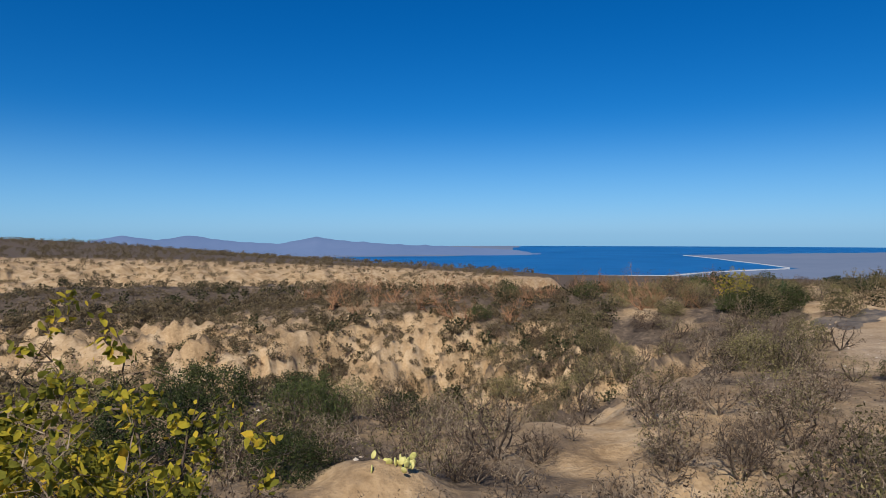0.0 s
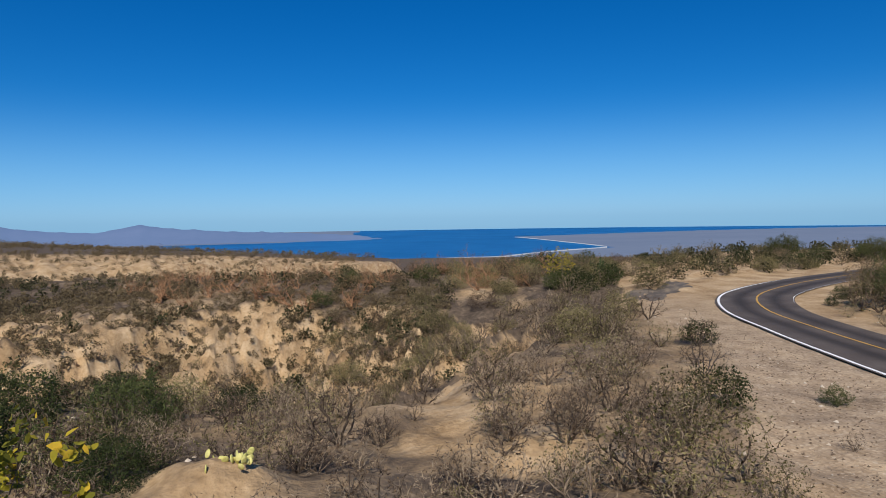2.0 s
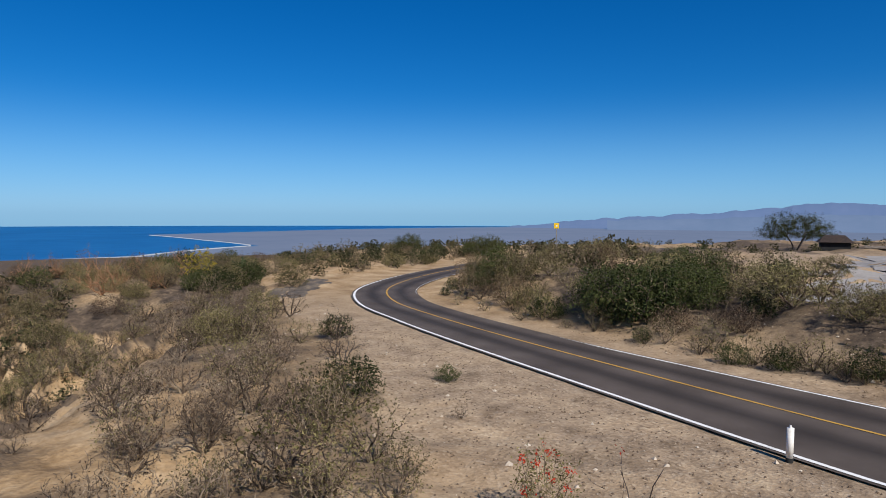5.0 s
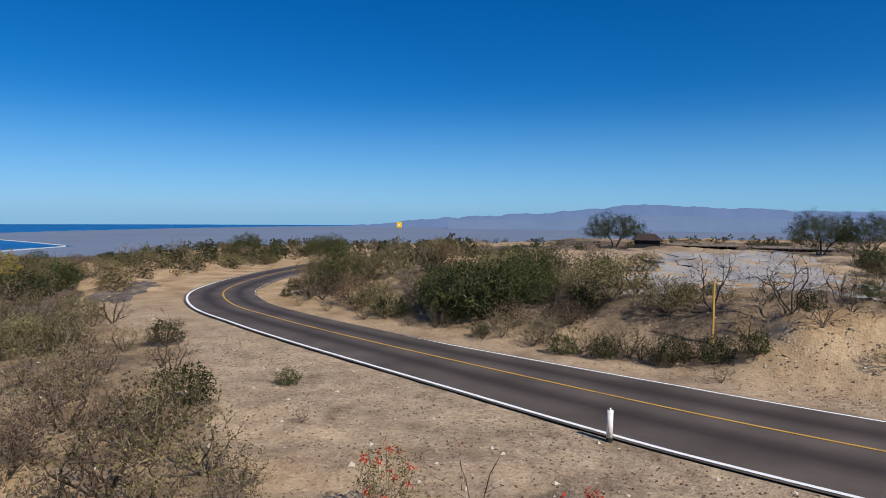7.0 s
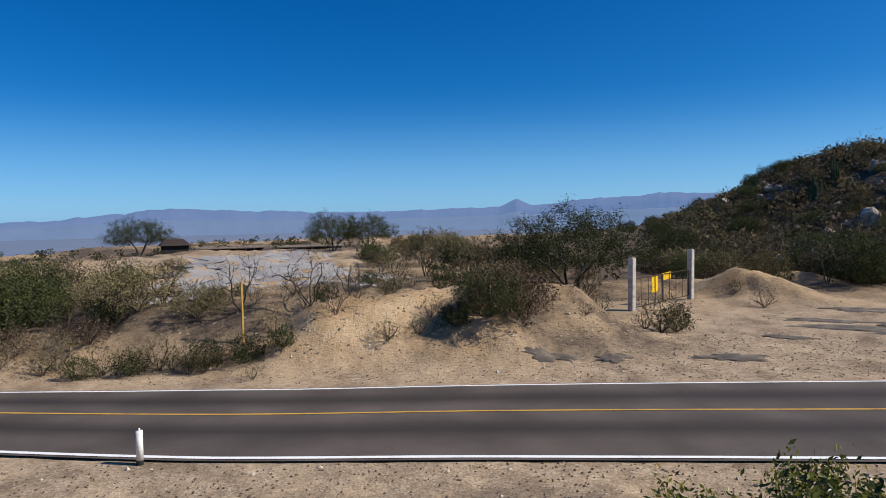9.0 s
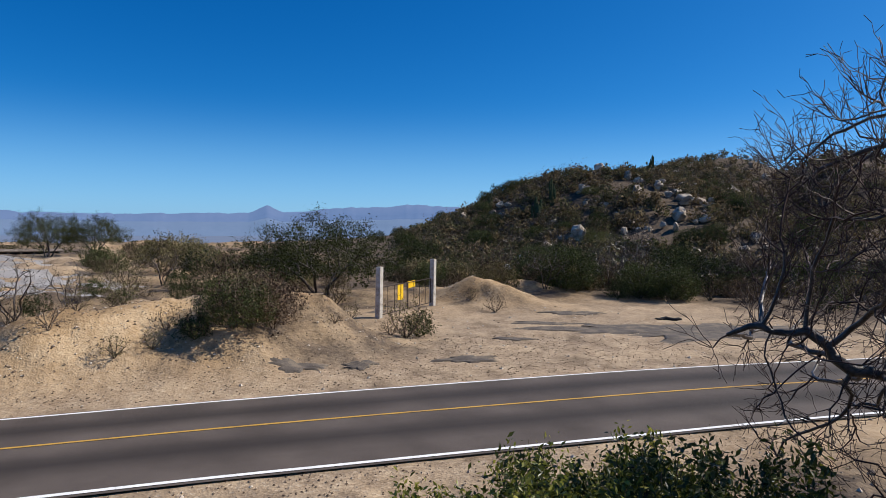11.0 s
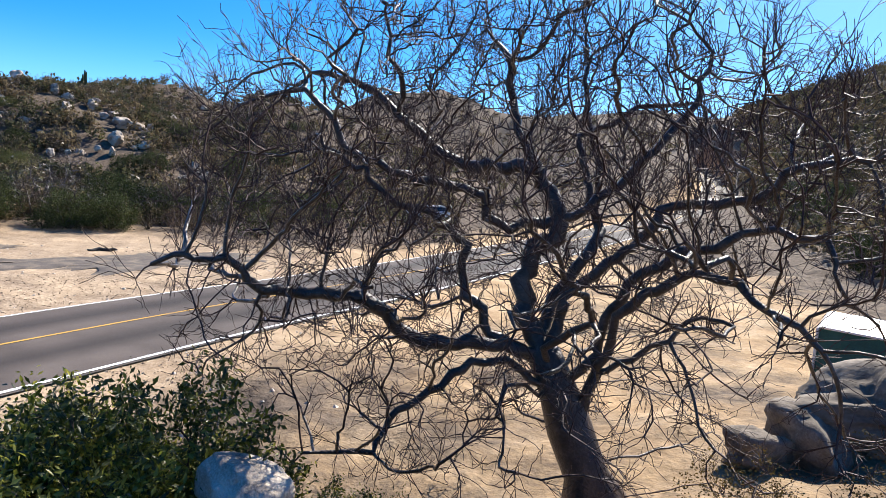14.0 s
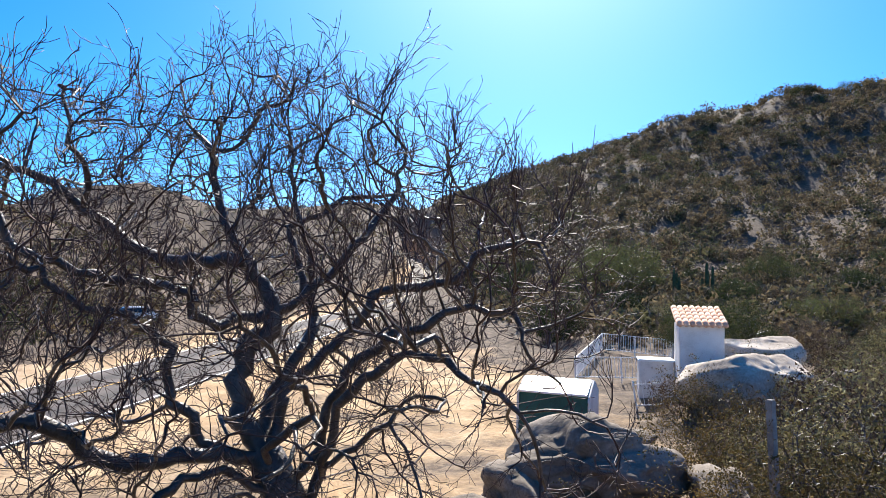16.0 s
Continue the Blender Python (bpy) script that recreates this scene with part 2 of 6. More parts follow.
YELLOW_SIGN = material("yellow_sign_enamel", [(0.72, 0.42, 0.01), (0.80, 0.50, 0.015), (0.82, 0.54, 0.03)], scale=3, fine=30, rough=0.5, bump=0.05)
LETTER = material("dark_lettering", [(0.05, 0.03, 0.01), (0.08, 0.05, 0.02)], bump=0)
WHITE = material("white_paint", [(0.62, 0.60, 0.55), (0.78, 0.76, 0.72), (0.84, 0.83, 0.80)], scale=2, fine=20, rough=0.6, bump=0.15)
CREAM = material("cream_plaster", [(0.50, 0.45, 0.40), (0.66, 0.61, 0.55), (0.72, 0.68, 0.62)], scale=2, fine=20, bump=0.2)
GREEN_PAINT = material("dark_green_paint", [(0.01, 0.05, 0.04), (0.018, 0.085, 0.066), (0.03, 0.11, 0.085)], scale=2, fine=20, rough=0.5, bump=0.1)
ROOF_WHITE = material("whitewashed_roof", [(0.6, 0.52, 0.52), (0.8, 0.76, 0.76), (0.85, 0.83, 0.83)], scale=2, fine=20, rough=0.32, bump=0.1, spec=0.9)
LOT_GREY = material("worn_grey_paving", [(0.212, 0.191, 0.174), (0.306, 0.285, 0.268), (0.383, 0.357, 0.332)], scale=0.5, fine=9, bump=0.3)
CLAY = material("clay_tiles", [(0.40, 0.20, 0.12), (0.58, 0.36, 0.25), (0.68, 0.50, 0.38)], scale=3, fine=25, bump=0.2, per_object=0.3)
BLACK = material("black_rubber", [(0.015, 0.015, 0.015), (0.03, 0.03, 0.03)], bump=0.1)
CAR_PAINT = material("silver_car_paint", [(0.5, 0.5, 0.5), (0.58, 0.58, 0.58)], scale=1, fine=5, rough=0.3, bump=0, metal=0.6)
GLASS_DARK = material("tinted_glass", [(0.01, 0.012, 0.015), (0.02, 0.022, 0.025)], rough=0.08, bump=0, spec=0.6)
WOOD = material("yellow_painted_wood", [(0.5, 0.28, 0.06), (0.66, 0.40, 0.10)], scale=4, fine=30, bump=0.2)
GREY_WOOD = material("grey_weathered_wood", [(0.14, 0.13, 0.12), (0.28, 0.26, 0.24)], scale=4, fine=30, bump=0.4)

# ---- the lie of the land ----
def at(az, d):
    """x, y at a bearing (degrees, leftward from north) and distance from the eye."""
    return -math.sin(radians(az)) * d, math.cos(radians(az)) * d


def smooth(a, b, v):
    """0 to 1 as v goes from a to b."""
    t = np.clip((v - a) / (b - a), 0, 1)
    return t * t * (3 - 2 * t)


def lattice(ix, iy, seed):
    h = (ix.astype(np.int64) * 374761393 + iy.astype(np.int64) * 668265263 + seed * 974711) & 0x7FFFFFFF
    h = ((h ^ (h >> 13)) * 1274126177) & 0x7FFFFFFF
    return ((h ^ (h >> 16)) & 0xFFFF) / 65535.0


def vnoise(x, y, seed=0):
    ix, iy = np.floor(x), np.floor(y)
    fx, fy = x - ix, y - iy
    fx, fy = fx * fx * (3 - 2 * fx), fy * fy * (3 - 2 * fy)
    a, b = lattice(ix, iy, seed), lattice(ix + 1, iy, seed)
    c, d = lattice(ix, iy + 1, seed), lattice(ix + 1, iy + 1, seed)
    return (a * (1 - fx) + b * fx) * (1 - fy) + (c * (1 - fx) + d * fx) * fy


def fbm(x, y, octaves=4, seed=0):
    s, a, t = 0, 0.5, 0
    for k in range(octaves):
        s, t = s + a * vnoise(x * 2 ** k, y * 2 ** k, seed + k), t + a
        a *= 0.5
    return s / t


# road: middle line (x, y) and height along it, from north to south
ROAD = [(95, 47), (70, 47.5), (52, 45.5), (43, 42.6), (37, 40.1), (31.6, 37.1), (27.2, 33.6), (23.9, 28.8), (22.0, 23.5), (20.6, 18.5), (19.2, 12.6), (17.4, 4), (16.45, -3), (15.3, -10), (13.8, -18), (11.0, -30), (7, -50), (2.5, -70), (-4, -95), (-12, -125), (-17, -155), (-18, -190), (-14, -240)]


def spline(pts, step=0.5):
    p = np.array([pts[0], *pts, pts[-1]], float)
    out = []
    for i in range(1, len(p) - 2):
        a, b, c, d = p[i - 1], p[i], p[i + 1], p[i + 2]
        k = max(2, int(np.linalg.norm(c - b) / step))
        t = np.linspace(0, 1, k, endpoint=False)[:, None]
        out.append(0.5 * ((2 * b) + (c - a) * t + (2 * a - 5 * b + 4 * c - d) * t ** 2 + (3 * b - a - 3 * c + d) * t ** 3))
    return np.vstack([*out, p[-1:]])


ROAD_LINE = spline(ROAD)
HALF = 2.8


def south_rise(y):
    s = np.clip(-y - 28, 0, 200)
    return 0.00024 * s ** 2 * smooth(0, 40, s) + 0.10 * np.maximum(0, s - 75) * 0.5 - 0.00018 * np.maximum(0, s - 110) ** 2 * 0.9


def road_z(y):
    return south_rise(y)


def road_gap(x, y):
    """Distance to the road's middle line, signed: positive to the east of it."""
    x, y = np.asarray(x, float), np.asarray(y, float)
    shape = x.shape
    xf, yf = x.ravel(), y.ravel()
    best = np.full(xf.shape, 1e9)
    sign = np.ones(xf.shape)
    near = (np.abs(xf - 20) < 160) & (np.abs(yf + 80) < 220)
    idx = np.where(near)[0]
    a, b = ROAD_LINE[:-1:2], ROAD_LINE[1::2]
    k = min(len(a), len(b))
    a, t = a[:k], (b[:k] - a[:k])
    t = t / np.linalg.norm(t, axis=1)[:, None]
    for s in range(0, len(idx), 20000):
        j = idx[s:s + 20000]
        dx, dy = xf[j, None] - a[None, :, 0], yf[j, None] - a[None, :, 1]
        d2 = dx * dx + dy * dy
        m = d2.argmin(1)
        r = np.arange(len(j))
        best[j] = np.sqrt(d2[r, m])
        cr = t[m, 0] * dy[r, m] - t[m, 1] * dx[r, m]
        sign[j] = np.where(cr > 0, 1, -1)
    return (best * sign).reshape(shape)


def bump(x, y, cx, cy, h, sx, sy=None, turn=0):
    c, s = math.cos(radians(turn)), math.sin(radians(turn))
    u, v = (x - cx) * c + (y - cy) * s, -(x - cx) * s + (y - cy) * c
    return h * np.exp(-(u / sx) ** 2 - (v / (sy or sx)) ** 2)


def along(x, y, ax, ay, bx, by):
    """Distance across a line, and how far along it (0 to 1)."""
    dx, dy = bx - ax, by - ay
    n = math.hypot(dx, dy)
    return ((x - ax) * dy - (y - ay) * dx) / n, ((x - ax) * dx + (y - ay) * dy) / (n * n)


def spurs(x, y):
    """Ridges of the badlands at three scales, running down from the plateau's edge to the south-west."""
    u, v = 0.8 * x - 0.6 * y, 0.6 * x + 0.8 * y
    bend = fbm(x * 0.07, y * 0.07, 3, 39)
    return (1 - np.abs(fbm(u * 0.13 + bend * 0.9, v * 0.03, 3, 31) - 0.5) * 5,
            1 - np.abs(fbm(u * 0.55 + bend * 1.8, v * 0.12, 3, 35) - 0.5) * 5,
            1 - np.abs(fbm(u * 1.5 + bend * 3.4, v * 0.45, 3, 37) - 0.5) * 5,
            1 - np.abs(fbm(u * 2.6 + bend * 6, v * 0.9, 2, 43) - 0.5) * 5)


def ground(x, y):
    x, y = np.asarray(x, float), np.asarray(y, float)
    d = np.hypot(x, y)
    az = np.degrees(np.arctan2(-x, y))
    az = np.where(az > 90, az - 360, az)
    rough = fbm(x * 0.23, y * 0.23, 4, 3) - 0.5
    z = 0.8 * rough * smooth(6, 20, d) + 0.55 * (fbm(x * 0.8, y * 0.8, 3, 9) - 0.5) * smooth(3, 8, d)
    # north-west badlands: two dry washes with ribbed banks
    px, py = x + 8 * (fbm(x * 0.05, y * 0.05, 3, 21) - 0.5), y + 16 * (fbm(x * 0.07, y * 0.05, 3, 22) - 0.5)
    ac, al = along(px, py, 17, 28, -70, 40)
    d1 = 8.0 * smooth(-0.04, 0.26, al) * np.exp(-np.abs(ac / np.where(ac < 0, 9.5, 15.0)) ** np.where(ac < 0, 2.4, 1.6))
    rib, rib2, rib3, rib4 = spurs(x, y)
    wash = smooth(0.4, 3.8, d1)
    z = z + np.minimum(wash * (1.3 * rib + 1.3 * rib2 + 0.6 * rib3 + 0.25 * rib4 - 0.7 + 0.8 * (fbm(x * 0.9, y * 0.9, 5, 38) - 0.5)) - d1, 0.5 * rough)
    ac, al = along(px, py, 70, 92, -160, 118)
    d2 = 9.0 * smooth(0.02, 0.22, al) * np.exp(-np.abs(ac / np.where(ac < 0, 20.0, 10.0)) ** 2.2)
    wash2 = smooth(0.3, 2.5, d2)
    z = z - d2 + wash2 * (0.9 * rib + 1.3 * rib2 - 0.4)
    # north-western ridge, southern slopes, rocky hill, the big hill in the south-west
    z = z + bump(x, y, *at(50, 480), 13, 170, 130) + np.where(y < -20, south_rise(y), 0)
    hr = 1 + 0.5 * (fbm(x * 0.03, y * 0.03, 4, 41) - 0.5)
    z = z + bump(x, y, 96, -128, 19.5 * hr, 52, 36, 35) + bump(x, y, 66, -80, 6.5 * hr, 26, 20, 20) + bump(x, y, 92, -74, 8 * hr, 24, 22)
    z = z + bump(x, y, 105, -330, 33 * hr, 85, 60) + bump(x, y, 20, -420, 30, 120, 80)
    z = z + bump(x, y, -208, -182, 62 * hr, 112, 112, 30) + bump(x, y, -90, -230, 17 * hr, 60, 70)
    # east of the road: a low upland with a cut bank
    gap = road_gap(x, y)
    up = smooth(4.2, 10.5, gap + 2.4 * (fbm(x * 0.25, y * 0.25, 3, 53) - 0.5)) * smooth(-11.5, -4, y + 0.06 * np.maximum(x - 20, 0))
    z = z + up * (1.55 + 0.7 * (fbm(x * 0.12, y * 0.12, 3, 51) - 0.5) + 0.5 * (fbm(x * 0.6, y * 0.6, 3, 52) - 0.5)) * (1 - 0.55 * smooth(55, 110, d))
    # edge of the upland, beyond which the land falls to the coast
    rim = np.interp(az, [-262, -240, -160, -128, -116, -105, -90, -60, -35, -15, -5, 3, 10, 18, 27, 36, 90], [900, 900, 900, 500, 190, 170, 150, 120, 92, 80, 88, 125, 140, 150, 210, 480, 900])
    fall = smooth(rim * 0.95, rim * 1.3 + 260, d)
    z = z * (1 - fall) - 79.0 * fall
    # north-western fan beyond the second wash: an eroded bluff, then a long slope up to the skyline
    top = np.interp(az, [-12, -9, -2.5, 4.8, 11.8, 18.4, 24.4, 29.7, 40, 90], [-3.85, -3.67, -3.21, -2.71, -2.38, -2.08, -1.78, -1.62, -1.3, -0.9])
    crest = np.interp(az, [-12, -9, -2.5, 4.8, 11.8, 18.4, 24.4, 29.7, 40, 90], [-4.1, -3.7, -3.16, -2.61, -2.0, -1.4, -0.88, -0.44, 0.1, 0.6])
    bluff = smooth(136, 196, d + 26 * (fbm(x * 0.035, y * 0.02, 3, 25) - 0.5))
    z_top, z_crest = EYE + 200 * np.tan(np.radians(top)), EYE + 430 * np.tan(np.radians(crest))
    fan = -10.5 + (z_top + 10.5) * bluff + (z_crest - z_top) * smooth(195, 430, d) + 1.5 * bluff * (1 - bluff) * 4 * (1.2 * rib + rib2 * 0.6)
    fan = fan + (-79 - fan) * smooth(430, 800, d)
    w = smooth(78, 100, d) * smooth(-14, -9, az)
    z = z * (1 - w) + fan * w
    # knoll under the viewer's feet
    z = z + 3.35 * np.exp(-(d / 5.3) ** 2) * (1 + 0.12 * rough) + bump(x, y, *at(7, 11.5), 0.9, 2.6, 2.0) + bump(x, y, *at(-206, 10), 1.1, 5.0, 6.0) + bump(x, y, *at(-148.4, 5.5), 1.0, 0.75, 0.75)
    # heights of the hills round the south
    tilt = np.interp(az, [-262, -235, -222, -216, -210, -200, -193, -187, -180, -174, -168.3, -163.4, -157, -149, -145.4, -141.5, -138, -130, -122, -116], [0, 1.3, 1.6, 0.9, 1.0, 1.0, 1.9, 1.7, 1.1, -0.5, -2.6, -1.6, -0.7, -0.8, -2.2, -0.7, -0.2, 0.3, 0.3, 0])
    z = z + d * np.tan(np.radians(tilt)) * smooth(55, 130, d) * (d < 700)
    # road bed and dirt shoulders
    flat = 1 - smooth(HALF + 0.4, HALF + 4.0, np.abs(gap))
    lot = np.exp(-((x - 25) / 13.0) ** 4 - ((y + 24) / 16.0) ** 4) + np.exp(-((x - 17) / 9.0) ** 4 - ((y - 16) / 13.0) ** 4) * (gap < 0) + np.exp(-((x + 1) / 11.0) ** 4 - ((y + 34) / 17.0) ** 4)
    lot = np.clip(lot, 0, 1)
    z = z * (1 - 0.85 * lot) + 0.85 * lot * (road_z(y) + 0.05 * rough)
    # spoil heaps by the gate
    for hx, hy, hh, hs, hl in HEAPS:
        z = z + bump(x, y, hx, hy, hh, hs, hl, 20) * (1 + 0.6 * (fbm(x * 0.9, y * 0.9, 4, 61) - 0.5))
    z = z * (1 - flat) + flat * (road_z(y) - 0.035 + 0.03 * (fbm(x * 1.5, y * 1.5, 2, 71) - 0.5))
    return z


HEAPS = [(27.2, -8.2, 1.2, 2.6, 1.7), (25.0, -3.5, 0.9, 2.2, 1.6), (24.6, 0.5, 0.9, 1.6, 2.2), (37.2, -22.4, 1.5, 4.2, 1.9), (41, -28, 0.8, 4, 2)]


def gz(x, y):
    return float(ground(np.array([float(x)]), np.array([float(y)]))[0])


def mesh_from(name, verts, faces, mat, smooth_shade=True):
    """A mesh from arrays of points and of faces with the same number of corners."""
    me = bpy.data.meshes.new(name)
    verts, faces = np.asarray(verts, np.float32), np.asarray(faces, np.int32)
    k = faces.shape[1]
    me.vertices.add(len(verts))
    me.vertices.foreach_set("co", verts.ravel())
    me.loops.add(faces.size)
    me.loops.foreach_set("vertex_index", faces.ravel())
    me.polygons.add(len(faces))
    me.polygons.foreach_set("loop_start", np.arange(0, faces.size, k, dtype=np.int32))
    me.polygons.foreach_set("use_smooth", np.full(len(faces), smooth_shade))
    me.materials.append(mat)
    me.update(calc_edges=True)
    me.validate()
    return me


def polar_sheet(name, radii, angles, height, mat):
    r, a = np.meshgrid(radii, np.radians(angles), indexing="ij")
    x, y = -np.sin(a) * r, np.cos(a) * r
    v = np.stack([x, y, height(x, y)], -1).reshape(-1, 3)
    n, m = len(radii), len(angles)
    i, j = np.meshgrid(np.arange(n - 1), np.arange(m), indexing="ij")
    k = (j + 1) % m
    f = np.stack([i * m + j, i * m + k, (i + 1) * m + k, (i + 1) * m + j], -1).reshape(-1, 4)
    return mesh_from(name, v, f[:, ::-1], mat)


SEEN = np.concatenate([np.arange(46, -16, -0.3), np.arange(-16, -232, -0.45), np.arange(-232, -314, -3.0)])
RINGS = np.concatenate([[0.001, 0.3], 0.6 * 1.04 ** np.arange(0, 74), 10.9 * 1.0135 ** np.arange(0, 128), 60.6 * 1.026 ** np.arange(0, 123)])


def turnout_edge(x, y):
    """How far east the scrub reaches, west of the dirt turnout."""
    return np.interp(y, [6, 9.8, 12.2, 15.5, 18.6, 23.4, 29.8, 36.8, 45, 60], [5.2, 7.9, 9.4, 11.7, 13.7, 16.2, 18.1, 19.8, 24.5, 33]) + 2.2 * (fbm(x * 0.35, y * 0.35, 3, 91) - 0.5)


def litter(x, y):
    """How far leaf litter, dry grass and stony dark earth cover the ground: 0 bare sand, 1 covered."""
    d = np.hypot(x, y)
    gap = road_gap(x, y)
    v = 0.04 + 1.1 * (fbm(x * 0.16, y * 0.16, 4, 81) - 0.45) + 1.0 * (fbm(x * 0.7, y * 0.7, 3, 84) - 0.5)
    hills = np.clip(bump(x, y, 90, -120, 1.5, 75, 70, 35) + bump(x, y, -150, -170, 2.2, 160, 170) + bump(x, y, 60, -340, 1.5, 200, 140) + smooth(190, 215, d) * (y > 0) * 1.3, 0, 1.3)
    v = v + 1.9 * hills + 0.4 * smooth(55, 85, d) * (y > 0)
    h = 0.7
    dz = np.hypot(ground(x + h, y) - ground(x - h, y), ground(x, y + h) - ground(x, y - h)) / (2 * h)
    v = v - 0.9 * smooth(0.30, 0.62, dz) * (y > 10) * (d < 130) - 1.2 * smooth(0.05, 0.12, dz) * (y > 10) * (d > 130) * (d < 198)
    v = v + (d < 75) * (y > 18) * smooth(0.3, 0.02, spurs(x, y)[0]) * 0.55 + 0.3 * smooth(50, 56, d) * (d < 110) * (y > 20) * smooth(0.5, 0.2, dz) - 0.16 * (d < 30) * (y > 0) - 0.5 * np.exp(-(along(x, y, 3.0, 13.0, 7.5, 29.0)[0] / 1.1) ** 2) * (y > 12) * (y < 30) - bump(x, y, -1.1, 11.0, 0.6, 1.8, 1.4) + bump(x, y, *at(-140, 9), 0.2, 5, 5) - bump(x, y, 1, -11.5, 0.45, 7, 6) + bump(x, y, 27, 11, 0.45, 6, 8) + bump(x, y, 27, 24, 0.5, 5, 9)
    v = v * smooth(3.4, 9, np.abs(gap) + 1.5 * (fbm(x * 0.4, y * 0.4, 2, 88) - 0.5))
    lots = np.exp(-((x - 25) / 11.0) ** 4 - ((y + 24) / 13.0) ** 4) + np.exp(-((x + 1) / 10.0) ** 4 - ((y + 34) / 17.0) ** 4) + np.exp(-((x - 62) / 22.0) ** 4 - ((y - 12) / 14.0) ** 4)
    edge = turnout_edge(x, y)
    v = v - 0.6 * np.clip(sum(bump(x, y, hx, hy, 1.2, hs, hl, 20) for hx, hy, hh, hs, hl in HEAPS), 0, 1)
    lots = lots * (1 - np.clip(sum(bump(x, y, hx, hy, 1.4, hs * 1.2, hl * 1.2, 20) for hx, hy, hh, hs, hl in HEAPS), 0, 1)) + ((x > edge) & (gap < 0) & (y > 5))
    return np.clip(v - lots, 0, 1)


def give(me, name, values):
    me.attributes.new(name, "FLOAT", "POINT").data.foreach_set("value", np.asarray(values, np.float32))


def coords(me):
    v = np.empty(len(me.vertices) * 3, np.float32)
    me.vertices.foreach_get("co", v)
    return v.reshape(-1, 3).astype(float)


earth = tagged(new("ground", polar_sheet("ground", RINGS, SEEN, ground, SOIL)), "dry sandy desert ground with eroded gullies and bare patches", "ground", kind="structure")

gv = coords(earth.data)
give(earth.data, "litter", 1.4 * litter(gv[:, 0], gv[:, 1]))
turnout = turnout_edge(gv[:, 0], gv[:, 1])
edge_dirt = np.exp(-((gv[:, 0] - 16) / 9.0) ** 4 - ((gv[:, 1] - 8) / 30.0) ** 4) + np.exp(-((gv[:, 0] - 25) / 12.0) ** 4 - ((gv[:, 1] + 24) / 15.0) ** 4) + np.exp(-((gv[:, 0] - 62) / 22.0) ** 4 - ((gv[:, 1] - 12) / 14.0) ** 4)
mounds = sum(bump(gv[:, 0], gv[:, 1], hx, hy, 1.3, hs * 1.3, hl * 1.3, 20) for hx, hy, hh, hs, hl in HEAPS)
give(earth.data, "gravel", np.clip(edge_dirt, 0, 1) * np.where(gv[:, 1] > 5, smooth(-1.2, 0.6, gv[:, 0] - turnout), 1) * np.clip(1 - mounds, 0, 1))


def plain_height(x, y):
    d = np.hypot(x, y)
    az = np.degrees(np.arctan2(-x, y))
    az = np.where(az > 90, az - 360, az)
    w = 0.02 * (fbm(x * 0.006, y * 0.006, 3, 5) - 0.5)
    near = np.interp(az, [-28, -26.5, -22, -19, -12, -3, 8, 60], [1850, 1790, 1600, 1440, 1400, 1420, 1500, 1600]) * (1 + w)
    back = np.interp(az, [-28.2, -27, -24, -20, -19.5], [1850, 1960, 2280, 2850, 9000]) * (1 + w)
    far = np.interp(az, [-62, -50, -40, -28, -22, -19.6], [9000, 4700, 4100, 3300, 2990, 2900]) * (1 + w)
    land = np.maximum(1 - smooth(-40, 40, d - near), smooth(-30, 30, d - back) * (1 - smooth(-60, 60, d - far)))
    land = np.where(az < -28.1, 1 - smooth(-60, 60, d - far), land)
    shore = np.interp(az, [-8, -6, 0, 60], [9000, 2900, 2620, 2500])
    land = np.maximum(land, smooth(-30, 30, d - shore))
    return -90 + 9.0 * land + 1.2 * land * smooth(0.3, 0.7, fbm(x * 0.004, y * 0.004, 3, 8))


plain = tagged(new("coastal_plain", polar_sheet("coastal_plain", np.concatenate([np.arange(820, 1300, 60.0), np.arange(1300, 3000, 20.0), np.arange(3000, 4960, 90.0)]), np.concatenate([np.arange(46, -62, -0.5), np.arange(-62, -314, -4.0)]), plain_height, PLAIN)), "flat coastal plain far below with pale sandy beaches, haze added as glow", "plain", kind="structure")
def beach(name, azs, dist, wide):
    """A strip of pale sand along the water."""
    r = np.stack([dist - wide, dist, dist + wide])
    a = np.radians(azs)
    v = np.stack([-np.sin(a) * r, np.cos(a) * r, np.broadcast_to(np.array([[-82.4], [-80.2], [-80.6]]), r.shape)], -1)
    m = len(azs)
    i, j = np.meshgrid(np.arange(2), np.arange(m - 1), indexing="ij")
    f = np.stack([i * m + j, i * m + j + 1, (i + 1) * m + j + 1, (i + 1) * m + j], -1).reshape(-1, 4)
    return tagged(new(name, mesh_from(name, v.reshape(-1, 3), f, BEACH)), "pale strip of sandy beach along the bay, haze added as glow", "beach", kind="structure")


shore_az = np.arange(-3, -28, -0.25)
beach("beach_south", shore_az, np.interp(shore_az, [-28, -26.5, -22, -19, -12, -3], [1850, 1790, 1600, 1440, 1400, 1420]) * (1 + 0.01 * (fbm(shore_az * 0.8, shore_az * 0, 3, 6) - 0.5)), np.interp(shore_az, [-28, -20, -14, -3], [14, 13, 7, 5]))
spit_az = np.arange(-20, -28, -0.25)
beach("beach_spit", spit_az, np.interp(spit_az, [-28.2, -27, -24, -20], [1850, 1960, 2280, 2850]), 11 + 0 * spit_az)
sea_mesh = polar_sheet("sea", np.array([600, 1500, 2500, 4950.0]), np.arange(46, -314, -3.0), lambda x, y: -82.0 + 0 * x, SEA)
